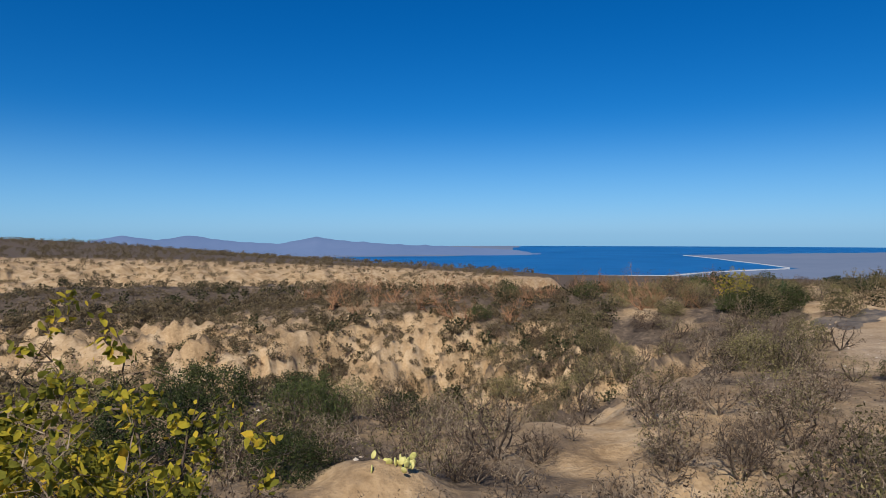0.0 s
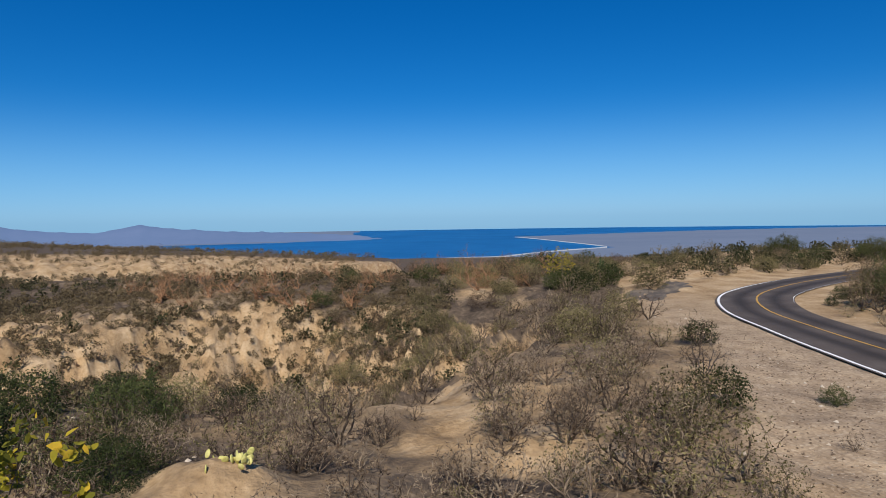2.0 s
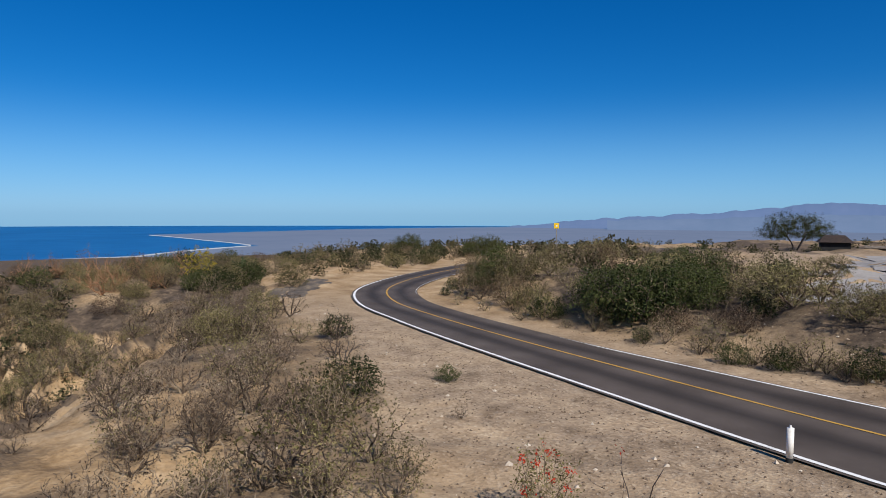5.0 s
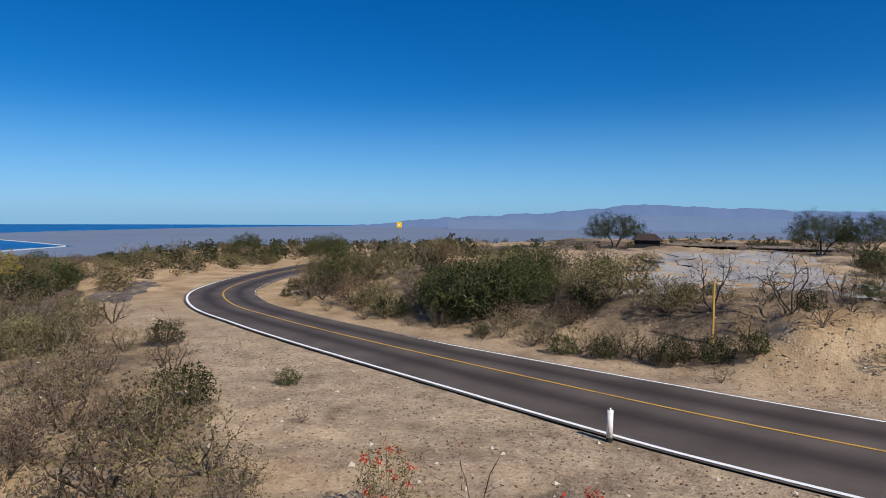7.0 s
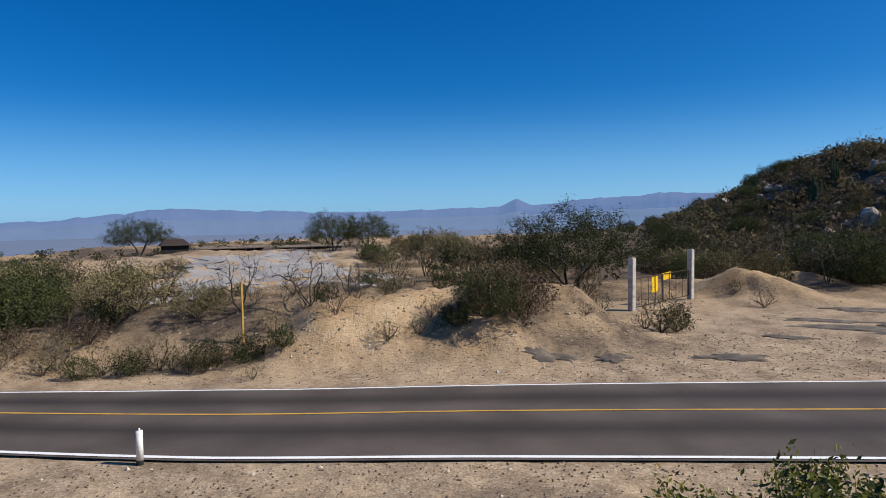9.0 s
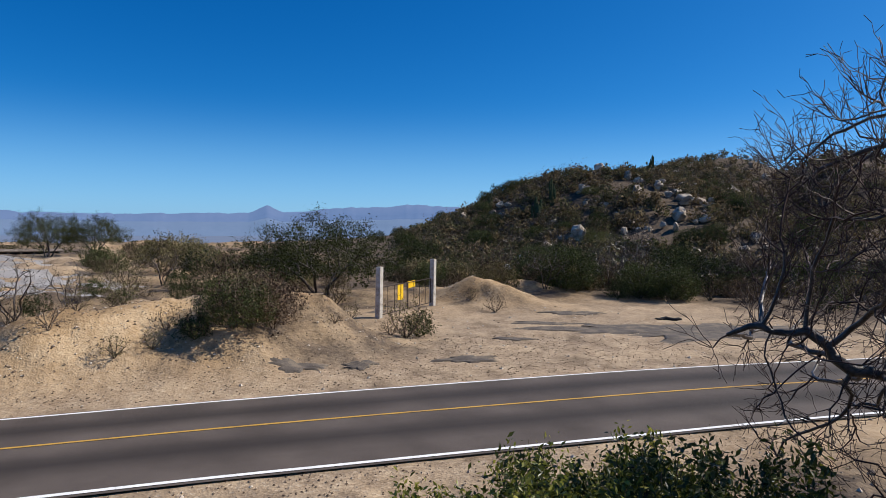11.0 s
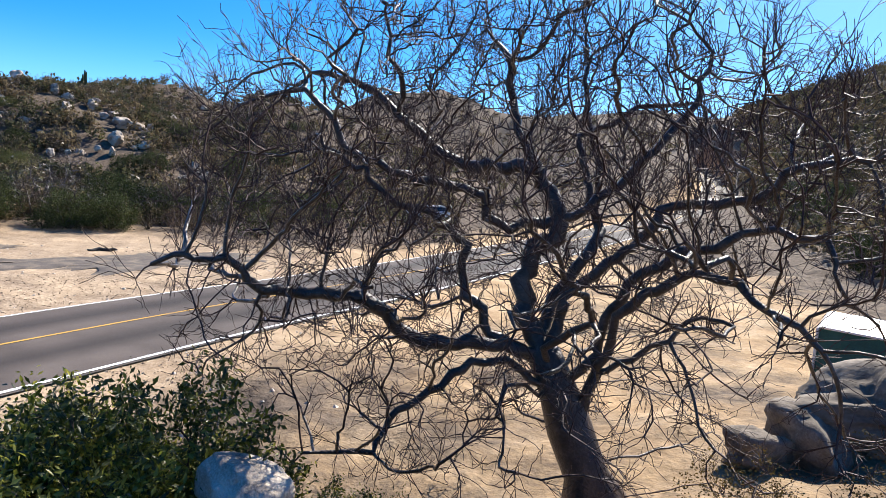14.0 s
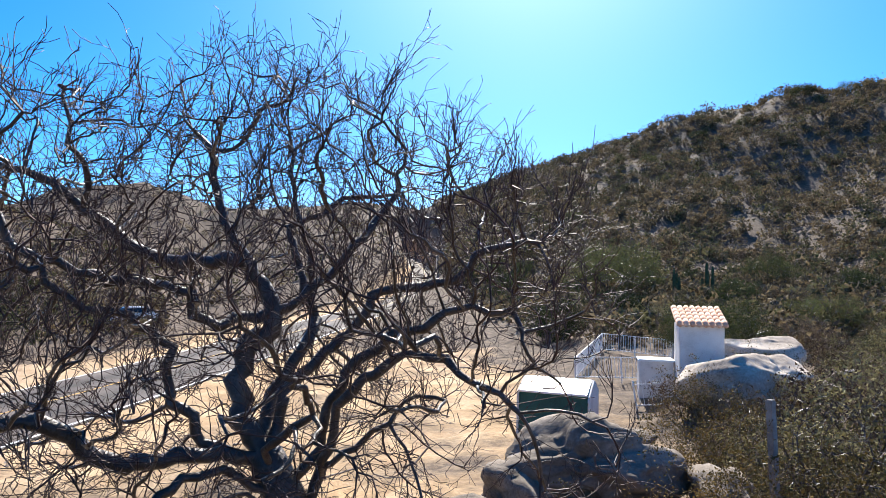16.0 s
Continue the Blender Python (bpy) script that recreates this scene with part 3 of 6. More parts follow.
sea = tagged(new("sea", sea_mesh), "deep blue calm bay", "water", kind="structure")


def mountain_range(name, az0, az1, dist, crest, label, mat=MOUNTAIN):
    """A far range: a ridge with spurs whose crest (degrees above the eye) is a function of the bearing."""
    azs = np.arange(az0, az1, -0.12)
    rows = []
    for k, s in enumerate((0.0, 0.25, 0.5, 0.75, 1.0)):
        top = EYE + dist * np.tan(np.radians(crest(azs)))
        spur = 1 - 0.35 * np.abs(fbm(azs * 0.35 + 0.3 * k, azs * 0 + k * 0.5, 2, 90) - 0.5) * 2 * (1 if 0 < s < 1 else 0)
        r = dist - 260 * (1 - s) ** 1.2
        rows.append(np.stack([-np.sin(np.radians(azs)) * r, np.cos(np.radians(azs)) * r, -86 + (top + 86) * s ** 1.1 * spur], -1))
    rows.append(np.stack([-np.sin(np.radians(azs)) * (dist + 120), np.cos(np.radians(azs)) * (dist + 120), np.full(len(azs), -86.0)], -1))
    v = np.stack(rows)
    n, m = v.shape[:2]
    i, j = np.meshgrid(np.arange(n - 1), np.arange(m - 1), indexing="ij")
    f = np.stack([i * m + j, i * m + j + 1, (i + 1) * m + j + 1, (i + 1) * m + j], -1).reshape(-1, 4)
    return tagged(new(name, mesh_from(name, v.reshape(-1, 3), f, mat)), label, "mountains", kind="structure")


def crest_west(a):
    base = np.interp(a, [-8.5, -6, 0, 4, 8, 11, 14, 17, 21, 23.5, 26, 29, 46], [-1.7, -1.35, -1.0, -0.85, -0.55, -0.2, -0.75, -0.6, -0.05, -0.4, -0.05, -0.6, -0.9])
    return base + 0.16 * (fbm(a * 1.3, a * 0, 4, 101) - 0.5)


def crest_east(a):
    base = np.interp(a, [-121, -116, -112, -106, -104.5, -103.2, -102, -99, -92, -86, -80, -76, -73.9, -70, -66, -60, -54, -50, -46], [1.2, 1.35, 1.2, 0.75, 0.6, 1.1, 0.55, 0.5, 0.3, 0.35, 0.5, 0.72, 0.7, 0.35, 0.0, -0.35, -0.8, -1.2, -2.2])
    return base + 0.2 + 0.3 * (fbm(a * 0.9, a * 0, 5, 111) - 0.5)


mountain_range("mountains_north", 46, -8.5, 2950, crest_west, "mountains across the bay with pale blue haze added as glow")
mountain_range("mountains_east", -46, -124, 4500, crest_east, "long mountain range on the horizon with blue haze added as glow")
# added lower ridge: its pale glow imitates haze over the range's lower half
mountain_range("base_haze_east", -58, -124, 4200, lambda a: 0.45 * crest_east(a) - 0.35 + 0.12 * (fbm(a * 0.6, a * 0, 3, 121) - 0.5), "low glowing pale ridge that stands for haze below the mountain range", BASE_HAZE)

# ---- the road ----
def ribbon(name, line, left, right, lift, mat, crown=0.0, gaps=None):
    t = np.gradient(line, axis=0)
    t /= np.linalg.norm(t, axis=1)[:, None]
    nrm = np.stack([-t[:, 1], t[:, 0]], -1)
    v = []
    for s in np.linspace(0, 1, 17 if crown else 2):
        c = left + (right - left) * s + 0 * line[:, 0]
        v.append(np.column_stack([line + nrm * c[:, None], road_z(line[:, 1]) + lift - crown * np.abs(c) / HALF]))
    v = np.stack(v)
    n, m = v.shape[:2]
    i, j = np.meshgrid(np.arange(n - 1), np.arange(m - 1), indexing="ij")
    f = np.stack([i * m + j, i * m + j + 1, (i + 1) * m + j + 1, (i + 1) * m + j], -1).reshape(-1, 4)
    me = mesh_from(name, v.reshape(-1, 3), f if np.mean(right - left) < 0 else f[:, ::-1], mat)
    return me


# the western lane is the wider one, and the road narrows into the bend
EAST = np.interp(ROAD_LINE[:, 1], [-15, -5, 5, 9, 15, 24, 34], [2.85, 2.65, 2.45, 2.2, 1.85, 1.7, 1.85])
WEST = np.interp(ROAD_LINE[:, 1], [-12, -5, 3, 9, 15, 24, 34, 41], [3.25, 3.15, 2.95, 2.6, 2.35, 2.08, 2.0, 1.8])
road_mesh = ribbon("road", ROAD_LINE, EAST + 0.12, -WEST - 0.16, 0.05, ASPHALT, 0.03)
across = np.concatenate([(EAST + 0.12) * (1 - s) - (WEST + 0.16) * s for s in np.linspace(0, 1, 17)])
lane = np.tile(EAST, 17)
give(road_mesh, "wear", np.exp(-((np.abs(across) - 0.5 * lane) / (0.22 * lane)) ** 2))
road = tagged(new("road", road_mesh), "two-lane asphalt road with faded markings, curving out of sight", "road", kind="structure")
for side, nm, lab in ((1, "edge_line_east", "thin worn white edge line"), (-1, "edge_line_west", "solid white edge line")):
    w = 0.05 if side > 0 else 0.066
    tagged(new(nm, ribbon(nm, ROAD_LINE, (EAST if side > 0 else -WEST) + w, (EAST if side > 0 else -WEST) - w, 0.03, WHITE_PAINT)), lab, "road marking", kind="structure")
tagged(new("centre_line", ribbon("centre_line", ROAD_LINE, 0.05, -0.05, 0.058, YELLOW_LINE)), "faded yellow centre line", "road marking", kind="structure")

# ---- helpers for things ----
def part(name, data, parent=None, label="", m=None):
    """One mesh object, at top level or as a part of a thing."""
    ob = new(name, data)
    if parent is not None:
        ob.parent = parent
    if m is not None:
        ob.matrix_basis = m
    return tagged(ob, label)


def bm_mesh(name, bm, mat, smooth_shade=False):
    me = bpy.data.meshes.new(name)
    bm.normal_update()
    bm.to_mesh(me)
    bm.free()
    me.materials.append(mat)
    if smooth_shade:
        for p in me.polygons:
            p.use_smooth = True
    return me


def box_bm(sx, sy, sz, bevel=0.0, m=None, segments=2):
    """A box that stands on its base's middle."""
    bm = bmesh.new()
    bmesh.ops.create_cube(bm, size=1, matrix=Matrix.Translation((0, 0, sz / 2)) @ Matrix.Diagonal((sx, sy, sz, 1)))
    if bevel:
        bmesh.ops.bevel(bm, geom=bm.edges[:], offset=bevel, segments=segments, affect="EDGES")
    if m is not None:
        bmesh.ops.transform(bm, matrix=m, verts=bm.verts[:])
    return bm


def box(name, sx, sy, sz, mat, bevel=0.01, m=None):
    return bm_mesh(name, box_bm(sx, sy, sz, bevel, m), mat)


def empty(name, m):
    ob = new(name)
    ob.matrix_basis = m
    return ob


class Twigs:
    """Gathers tapered twigs and turns them into one mesh."""

    def __init__(self):
        self.a, self.b, self.ra, self.rb = [], [], [], []

    def add(self, a, b, ra, rb):
        self.a.append(a), self.b.append(b), self.ra.append(ra), self.rb.append(rb)

    def arrays(self, sides=3):
        a, b = np.array(self.a, float).reshape(-1, 3), np.array(self.b, float).reshape(-1, 3)
        ra, rb = np.array(self.ra)[:, None, None], np.array(self.rb)[:, None, None]
        t = b - a
        t /= np.linalg.norm(t, axis=1)[:, None] + 1e-9
        ref = np.where(np.abs(t[:, 2:3]) > 0.9, [[1.0, 0, 0]], [[0, 0, 1.0]])
        u = np.cross(t, ref)
        u /= np.linalg.norm(u, axis=1)[:, None]
        w = np.cross(t, u)
        ang = np.arange(sides) * 2 * np.pi / sides
        ring = u[:, None] * np.cos(ang)[None, :, None] + w[:, None] * np.sin(ang)[None, :, None]
        v = np.concatenate([a[:, None] + ring * ra, b[:, None] + ring * rb], 1)
        n = len(a)
        base = (np.arange(n) * sides * 2)[:, None]
        f = [np.stack([base[:, 0] + k, base[:, 0] + (k + 1) % sides, base[:, 0] + sides + (k + 1) % sides, base[:, 0] + sides + k], -1) for k in range(sides)]
        return v.reshape(-1, 3), np.concatenate(f)

    def mesh(self, name, mat, sides=3):
        v, f = self.arrays(sides)
        return mesh_from(name, v, f, mat)

    def light_mesh(self, name, mat, limit=0.0085):
        """Three-sided stems, and flat slivers for the hair-thin ends."""
        thick, thin = Twigs(), Twigs()
        for a, b, ra, rb in zip(self.a, self.b, self.ra, self.rb):
            (thick if ra > limit else thin).add(a, b, ra, rb)
        v, f = thick.arrays()
        f = np.concatenate([f[:, [0, 1, 2]], f[:, [0, 2, 3]]])
        if thin.a:
            a, b = np.array(thin.a), np.array(thin.b)
            side = np.cross(b - a, np.random.default_rng(len(a)).normal(0, 1, a.shape))
            side /= np.linalg.norm(side, axis=1)[:, None] + 1e-9
            sa = side * np.array(thin.ra)[:, None] * 1.1
            w = np.stack([a - sa, a + sa, b + (b - a) * 0.15], 1).reshape(-1, 3)
            f = np.concatenate([f, np.arange(len(w)).reshape(-1, 3) + len(v)])
            v = np.concatenate([v, w])
        return mesh_from(name, v, f, mat)


def tube(name, pts, radii, sides, mat):
    """One continuous tapered tube along a path."""
    p, r = np.array(pts, float), np.array(radii)
    t = np.gradient(p, axis=0)
    t /= np.linalg.norm(t, axis=1)[:, None] + 1e-9
    u = np.cross(t[0], [0.3, 0.5, 0.81])
    rings = []
    for k in range(len(p)):
        u = u - t[k] * (u @ t[k])
        u /= np.linalg.norm(u)
        w = np.cross(t[k], u)
        a = np.arange(sides) * 2 * np.pi / sides
        rings.append(p[k] + r[k] * (np.cos(a)[:, None] * u + np.sin(a)[:, None] * w))
    v = np.concatenate(rings)
    i, j = np.meshgrid(np.arange(len(p) - 1), np.arange(sides), indexing="ij")
    k = (j + 1) % sides
    f = np.stack([i * sides + j, i * sides + k, (i + 1) * sides + k, (i + 1) * sides + j], -1).reshape(-1, 4)
    if mat is None:
        return v, f
    return mesh_from(name, v, f, mat)


def turn_dir(rng, d, spread):
    v = d + rng.normal(0, spread, 3)
    return v / np.linalg.norm(v)


def grow(tw, rng, p, d, length, r, depth, tips, kids=3, wander=0.18, lift=0.05, shrink=0.62, steps=4, spread=0.55):
    """A crooked branch with side branches, depth levels deep. tips collects points for leaves."""
    seg = length / steps
    for k in range(steps):
        d = turn_dir(rng, d + np.array([0, 0, lift]), wander)
        q = p + d * seg
        r2 = max(0.006, r * (1 - 0.55 / steps) if k < steps - 1 else r * 0.55)
        tw.add(p, q, r, r2)
        if depth > 0 and k > 0:
            for _ in range(rng.poisson(kids / (steps - 1))):
                grow(tw, rng, q, turn_dir(rng, d, spread), length * shrink * rng.uniform(0.7, 1.2), max(0.006, r2 * 0.6), depth - 1, tips, kids, wander, lift, shrink, max(2, steps - 1), spread)
        p, r = q, r2
        if depth <= 1:
            tips.append(p)
    tips.append(p)


def leaves_arrays(rng, pts, count, size, scatter, long=1.8, corners=4):
    pts = np.array(pts)
    c = pts[rng.integers(0, len(pts), count)] + rng.normal(0, scatter, (count, 3))
    n = rng.normal(0, 1, (count, 3)) + [0, 0, 0.5]
    n /= np.linalg.norm(n, axis=1)[:, None]
    u = np.cross(n, rng.normal(0, 1, (count, 3)))
    u /= np.linalg.norm(u, axis=1)[:, None] + 1e-9
    w = np.cross(n, u)
    s = (size * rng.uniform(0.6, 1.4, count))[:, None]
    if corners == 3:
        v = np.stack([c - u * s * long / 2, c + w * s * 0.7 + n * s * 0.1, c + u * s * long / 2 - w * s * 0.3], 1)
        return v.reshape(-1, 3), np.arange(count * 3).reshape(-1, 3)
    if corners == 6:
        v = np.stack([c - u * s * long / 2, c - u * s * long * 0.12 + w * s * 0.34 + n * s * 0.1, c + u * s * long * 0.28 + w * s * 0.42 + n * s * 0.12, c + u * s * long / 2, c + u * s * long * 0.28 - w * s * 0.42 + n * s * 0.12, c - u * s * long * 0.12 - w * s * 0.34 + n * s * 0.1], 1)
        return v.reshape(-1, 3), np.arange(count * 6).reshape(-1, 6)
    v = np.stack([c - u * s * long / 2, c + w * s * 0.5 + n * s * 0.1, c + u * s * long / 2, c - w * s * 0.5 + n * s * 0.1], 1)
    return v.reshape(-1, 3), np.arange(count * 4).reshape(-1, 4)


def leaves(name, rng, pts, count, size, scatter, mat, long=1.8, corners=4):
    v, f = leaves_arrays(rng, pts, count, size, scatter, long, corners)
    return mesh_from(name, v, f, mat, False)


def shrub_arrays(seed, height, width, stems, depth, r, kids=3.0, upright=0.5, wander=0.2, lift=0.05, steps=4, shrink=0.6):
    rng = np.random.default_rng(seed)
    tw, tips = Twigs(), []
    for _ in range(stems):
        a = rng.uniform(0, 2 * np.pi)
        out = rng.uniform(0.15, 1.0)
        d = np.array([math.cos(a) * out * width / height, math.sin(a) * out * width / height, upright + rng.uniform(0, 0.6)])
        d /= np.linalg.norm(d)
        p = np.array([math.cos(a) * 0.08 * width * rng.uniform(0, 1), math.sin(a) * 0.08 * width * rng.uniform(0, 1), -0.08])
        reach = 0.62 * height / max(0.45, d[2])
        grow(tw, rng, p, d, min(reach, 0.62 * math.hypot(height, width)) * rng.uniform(0.75, 1.1), r, depth, tips, kids, wander, lift, shrink, steps)
    return tw, [t for t in tips if t[2] > 0.05], rng


def shrub(name, seed, height, width, stems, depth, r, bark, leaf=None, count=0, size=0.04, scatter=0.08, label="", category="shrub", group="", flower=None, flowers=0, **kw):
    tw, tips, rng = shrub_arrays(seed, height, width, stems, depth, r, **kw)
    ob = empty(name, pose(0, 0, 0))
    part("twig_crown", tw.light_mesh("twig_crown", bark), ob)
    if leaf:
        part("foliage", leaves("foliage", rng, tips, count, size, scatter, leaf), ob)
    if flower:
        high = sorted(tips, key=lambda p: -p[2])[:max(6, len(tips) // 6)]
        part("blossom", leaves("blossom", rng, high, flowers, 0.07, 0.05, flower, 1.2), ob, "clusters of small red flowers")
    return tagged(ob, label, category, group)


PARK = []


def place(proto, x, y, size=1.0, turn=None, rng=random, sink=0.03, clear=3.3):
    """Sets a plant, or a copy of it, on the ground, clear of the asphalt."""
    gap = float(road_gap(np.array([x]), np.array([y]))[0])
    while abs(gap) < clear + 0.8 * size:
        x += 0.3 if gap > 0 else -0.3
        gap = float(road_gap(np.array([x]), np.array([y]))[0])
    m = pose(x, y, gz(x, y) - sink, 0, 0, rng.uniform(0, 360) if turn is None else turn) @ Matrix.Diagonal((size, size, size * rng.uniform(0.9, 1.1), 1))
    if proto not in PARK:
        PARK.append(proto)
        proto.matrix_basis = m
        return proto
    ob = copy_thing(proto, m)
    ob.matrix_basis = m
    return ob


def crown_skeleton(rng, nodes, parent, pts, step=0.15, reach=2.6, near=0.27, sway=0.22, keep=0.55, kinks=0.0):
    """Grows a branching skeleton from the first nodes towards points spread through the crown."""
    nodes, parent = [np.array(t, float) for t in nodes], list(parent)
    best = np.full(len(pts), 1e9)
    who = np.zeros(len(pts), int)
    fresh = list(range(len(nodes)))
    alive = np.ones(len(pts), bool)
    lead = {}
    for _ in range(120):
        if fresh:
            nn = np.array([nodes[k] for k in fresh])
            d = np.linalg.norm(pts[:, None] - nn[None], axis=2)
            m = d.argmin(1)
            dm = d[np.arange(len(pts)), m]
            better = dm < best
            best[better], who[better] = dm[better], np.array(fresh)[m[better]]
            alive &= best > near
        act = np.where(alive & (best < reach * 1.6))[0]
        if not len(act):
            break
        pull = {}
        for k in act:
            w = pts[k] - nodes[who[k]]
            pull.setdefault(who[k], []).append(w / np.linalg.norm(w))
        fresh = []
        for k, ws in pull.items():
            d = np.sum(ws, 0)
            d = d / (np.linalg.norm(d) + 1e-6) * 0.75 + lead.get(k, 0) * keep + rng.normal(0, sway if rng.random() >= kinks else 0.7, 3)
            d /= np.linalg.norm(d)
            nodes.append(nodes[k] + d * step), parent.append(k)
            lead[len(nodes) - 1] = d
            fresh.append(len(nodes) - 1)
    return np.array(nodes), np.array(parent)


def dome_arrays(seed, width, height, n, step, near, tip, stems=5, hollow=0.2, floor=0.06, spurs=1.0, top=1.0):
    """Twigs and twig ends of a plant whose branches fill a dome."""
    rng = np.random.default_rng(seed)
    u = rng.normal(0, 1, (n * 3, 3))
    u /= np.linalg.norm(u, axis=1)[:, None]
    lobes = 1 + 0.22 * np.sin(u[:, 0] * 4 + seed) * np.sin(u[:, 1] * 5 + 2 * seed)
    pts = u * (rng.uniform(hollow, 1, n * 3) ** 0.45 * lobes)[:, None] * [width / 2, width / 2, height * 0.62 * top] + [0, 0, height * 0.42]
    pts = pts[pts[:, 2] > floor * height + 0.22 * height * (np.hypot(pts[:, 0], pts[:, 1]) / width)][:n]
    nodes, parent = [(0, 0, -0.06 * height)], [-1]
    for k in range(stems):
        a = 6.283 * (k + rng.uniform(0, 0.7)) / stems
        nodes.append((math.cos(a) * width * 0.05, math.sin(a) * width * 0.05, 0.07 * height)), parent.append(0)
    nodes, parent = crown_skeleton(rng, nodes, parent, pts, step, max(width, height), near)
    flow = np.zeros(len(nodes))
    for k in range(len(nodes) - 1, 0, -1):
        flow[k] = max(flow[k], tip ** 2.1)
        flow[parent[k]] += flow[k]
    r = flow ** (1 / 2.1)
    tw, ends = Twigs(), []
    for k in range(1, len(nodes)):
        p = parent[k]
        tw.add(nodes[p], nodes[k], min(r[p], r[k] * 1.3), r[k])
        if r[k] < tip * 5:
            ends.append(nodes[k])
            for _ in range(rng.poisson(spurs)):
                d = nodes[k] - nodes[p]
                d = d / (np.linalg.norm(d) + 1e-6) * 0.6 + rng.normal(0, 0.6, 3) + [0, 0, 0.2]
                q = nodes[k] + d / np.linalg.norm(d) * step * rng.uniform(0.7, 2.0)
                tw.add(nodes[k], q, tip * 0.9, tip * 0.6)
                ends.append(q)
    return tw, ends, rng


def dome_plant(name, seed, width, height, n, bark, label, category, group="", leaf=None, count=0, size=0.03, spread=0.04, long=1.8, step=0.1, near=0.14, tip=0.004, corners=3, clump=1, **kw):
    tw, ends, rng = dome_arrays(seed, width, height, n, step, near, tip, **kw)
    ob = empty(name, pose(0, 0, 0))
    part("twig_crown", tw.light_mesh("twig_crown", bark, tip * 2.2), ob)
    if leaf:
        part("foliage", leaves("foliage", rng, ends[::clump], count, size, spread, leaf, long, corners), ob)
    return tagged(ob, label, category, group)


# prototypes of the scrub
DRY = [dome_plant("dry_shrub", 10 + k, 1.5, 1.2, 400, TWIG, "leafless grey-brown thorny shrub with dense fine twigs on sandy ground", "shrub", "dry desert shrubs", DRY_LEAF, 150, 0.035, 0.04, tip=0.0085, spurs=0.9, near=0.16) for k in range(4)]
DUSTY = [dome_plant("olive_shrub", 20 + k, 1.6, 1.3, 440, TWIG, "dusty olive desert shrub with sparse small leaves", "shrub", "olive desert shrubs", OLIVE_LEAF, 480, 0.038, 0.045, tip=0.008, spurs=0.8, near=0.16) for k in range(3)]
GREENS = [dome_plant("green_shrub", 30 + k, 1.7, 1.15, 420, TWIG, "low dark green leafy shrub on dry ground", "shrub", "green desert shrubs", GREEN_LEAF, 2600, 0.042, 0.06, tip=0.005, spurs=0.6) for k in range(2)]
BIG_GREEN = [dome_plant("green_bush", 34 + k, 4.4, 2.5, 800, BARK, "wide dense dark green bush on the roadside bank", "bush", "roadside bushes", GREEN_LEAF, 11000, 0.058, 0.11, step=0.2, near=0.26, tip=0.008, spurs=0.8) for k in range(2)]
BIG_BROWN = [dome_plant("brown_bush", 37 + k, 3.6, 2.2, 900, TWIG, "dense grey-brown bush with a few dry leaves on the bank", "bush", "roadside bushes", (DRY_LEAF, OLIVE_LEAF)[k], (2200, 3600)[k], 0.06, 0.08, step=0.17, near=0.22, tip=0.0075, spurs=1.2) for k in range(2)]
RUSTY = [shrub("rust_tree", 40 + k, 3.0, 2.2, 4, 3, 0.11, RUST_BARK, ORANGE_LEAF, 120, 0.05, 0.12, label="bare copper-barked elephant tree with twisting branches", category="tree", group="copper-barked trees", kids=2.6, wander=0.3, upright=0.8) for k in range(2)]
BARE = [dome_plant("bare_tree", 50 + k, 3.2, 2.9, 420, BARK, "small leafless tree with spreading dark branches", "tree", "small bare trees", step=0.2, near=0.25, tip=0.008, floor=0.28, spurs=0.8, stems=4) for k in range(2)]
MESQUITE = [dome_plant("mesquite_tree", 60 + k, 8.6, 4.7, 1300, BARK, "green mesquite tree with a broad feathery crown", "tree", "mesquite trees", MESQUITE_LEAF, 26000, 0.046, 0.15, 2.6, step=0.3, near=0.4, tip=0.013, floor=0.27, spurs=0.9, stems=4) for k in range(2)]


def stuff(name, label, category, seed, arrays, spots):
    """Many small plants in one mesh: copies of a few sets of points and faces, turned and scaled, at the spots (x, y, size)."""
    rng = np.random.default_rng(seed)
    vs, fs, base = [], [], 0
    spots = np.array(spots)
    zs = ground(spots[:, 0], spots[:, 1])
    for (x, y, s), z in zip(spots, zs):
        v, f = arrays[rng.integers(len(arrays))]
        a = rng.uniform(0, 2 * np.pi)
        c, sn = math.cos(a) * s, math.sin(a) * s
        w = np.empty_like(v)
        w[:, 0], w[:, 1], w[:, 2] = v[:, 0] * c - v[:, 1] * sn + x, v[:, 0] * sn + v[:, 1] * c + y, v[:, 2] * s * rng.uniform(0.8, 1.15) + z - 0.05
        vs.append(w), fs.append(f + base)
        base += len(v)
    return vs, fs


def scatter(seed, n, az0, az1, d0, d1, lo, hi, mask=None, clear=5.5):
    rng = np.random.default_rng(seed)
    a = rng.uniform(az1, az0, n * 3)
    d = np.sqrt(rng.uniform(0, 1, n * 3) * (d1 ** 2 - d0 ** 2) + d0 ** 2)
    x, y = -np.sin(np.radians(a)) * d, np.cos(np.radians(a)) * d
    keep = np.abs(road_gap(x, y)) > clear
    if mask is not None:
        keep &= mask(x, y, rng)
    x, y = x[keep][:n], y[keep][:n]
    return np.column_stack([x, y, rng.uniform(lo, hi, len(x))])


def stuff_object(name, mat, label, category, seed, arrays, spots):
    vs, fs = stuff(name, label, category, seed, arrays, spots)
    return tagged(new(name, mesh_from(name, np.concatenate(vs), np.concatenate(fs), mat, False)), label, category, kind="stuff")


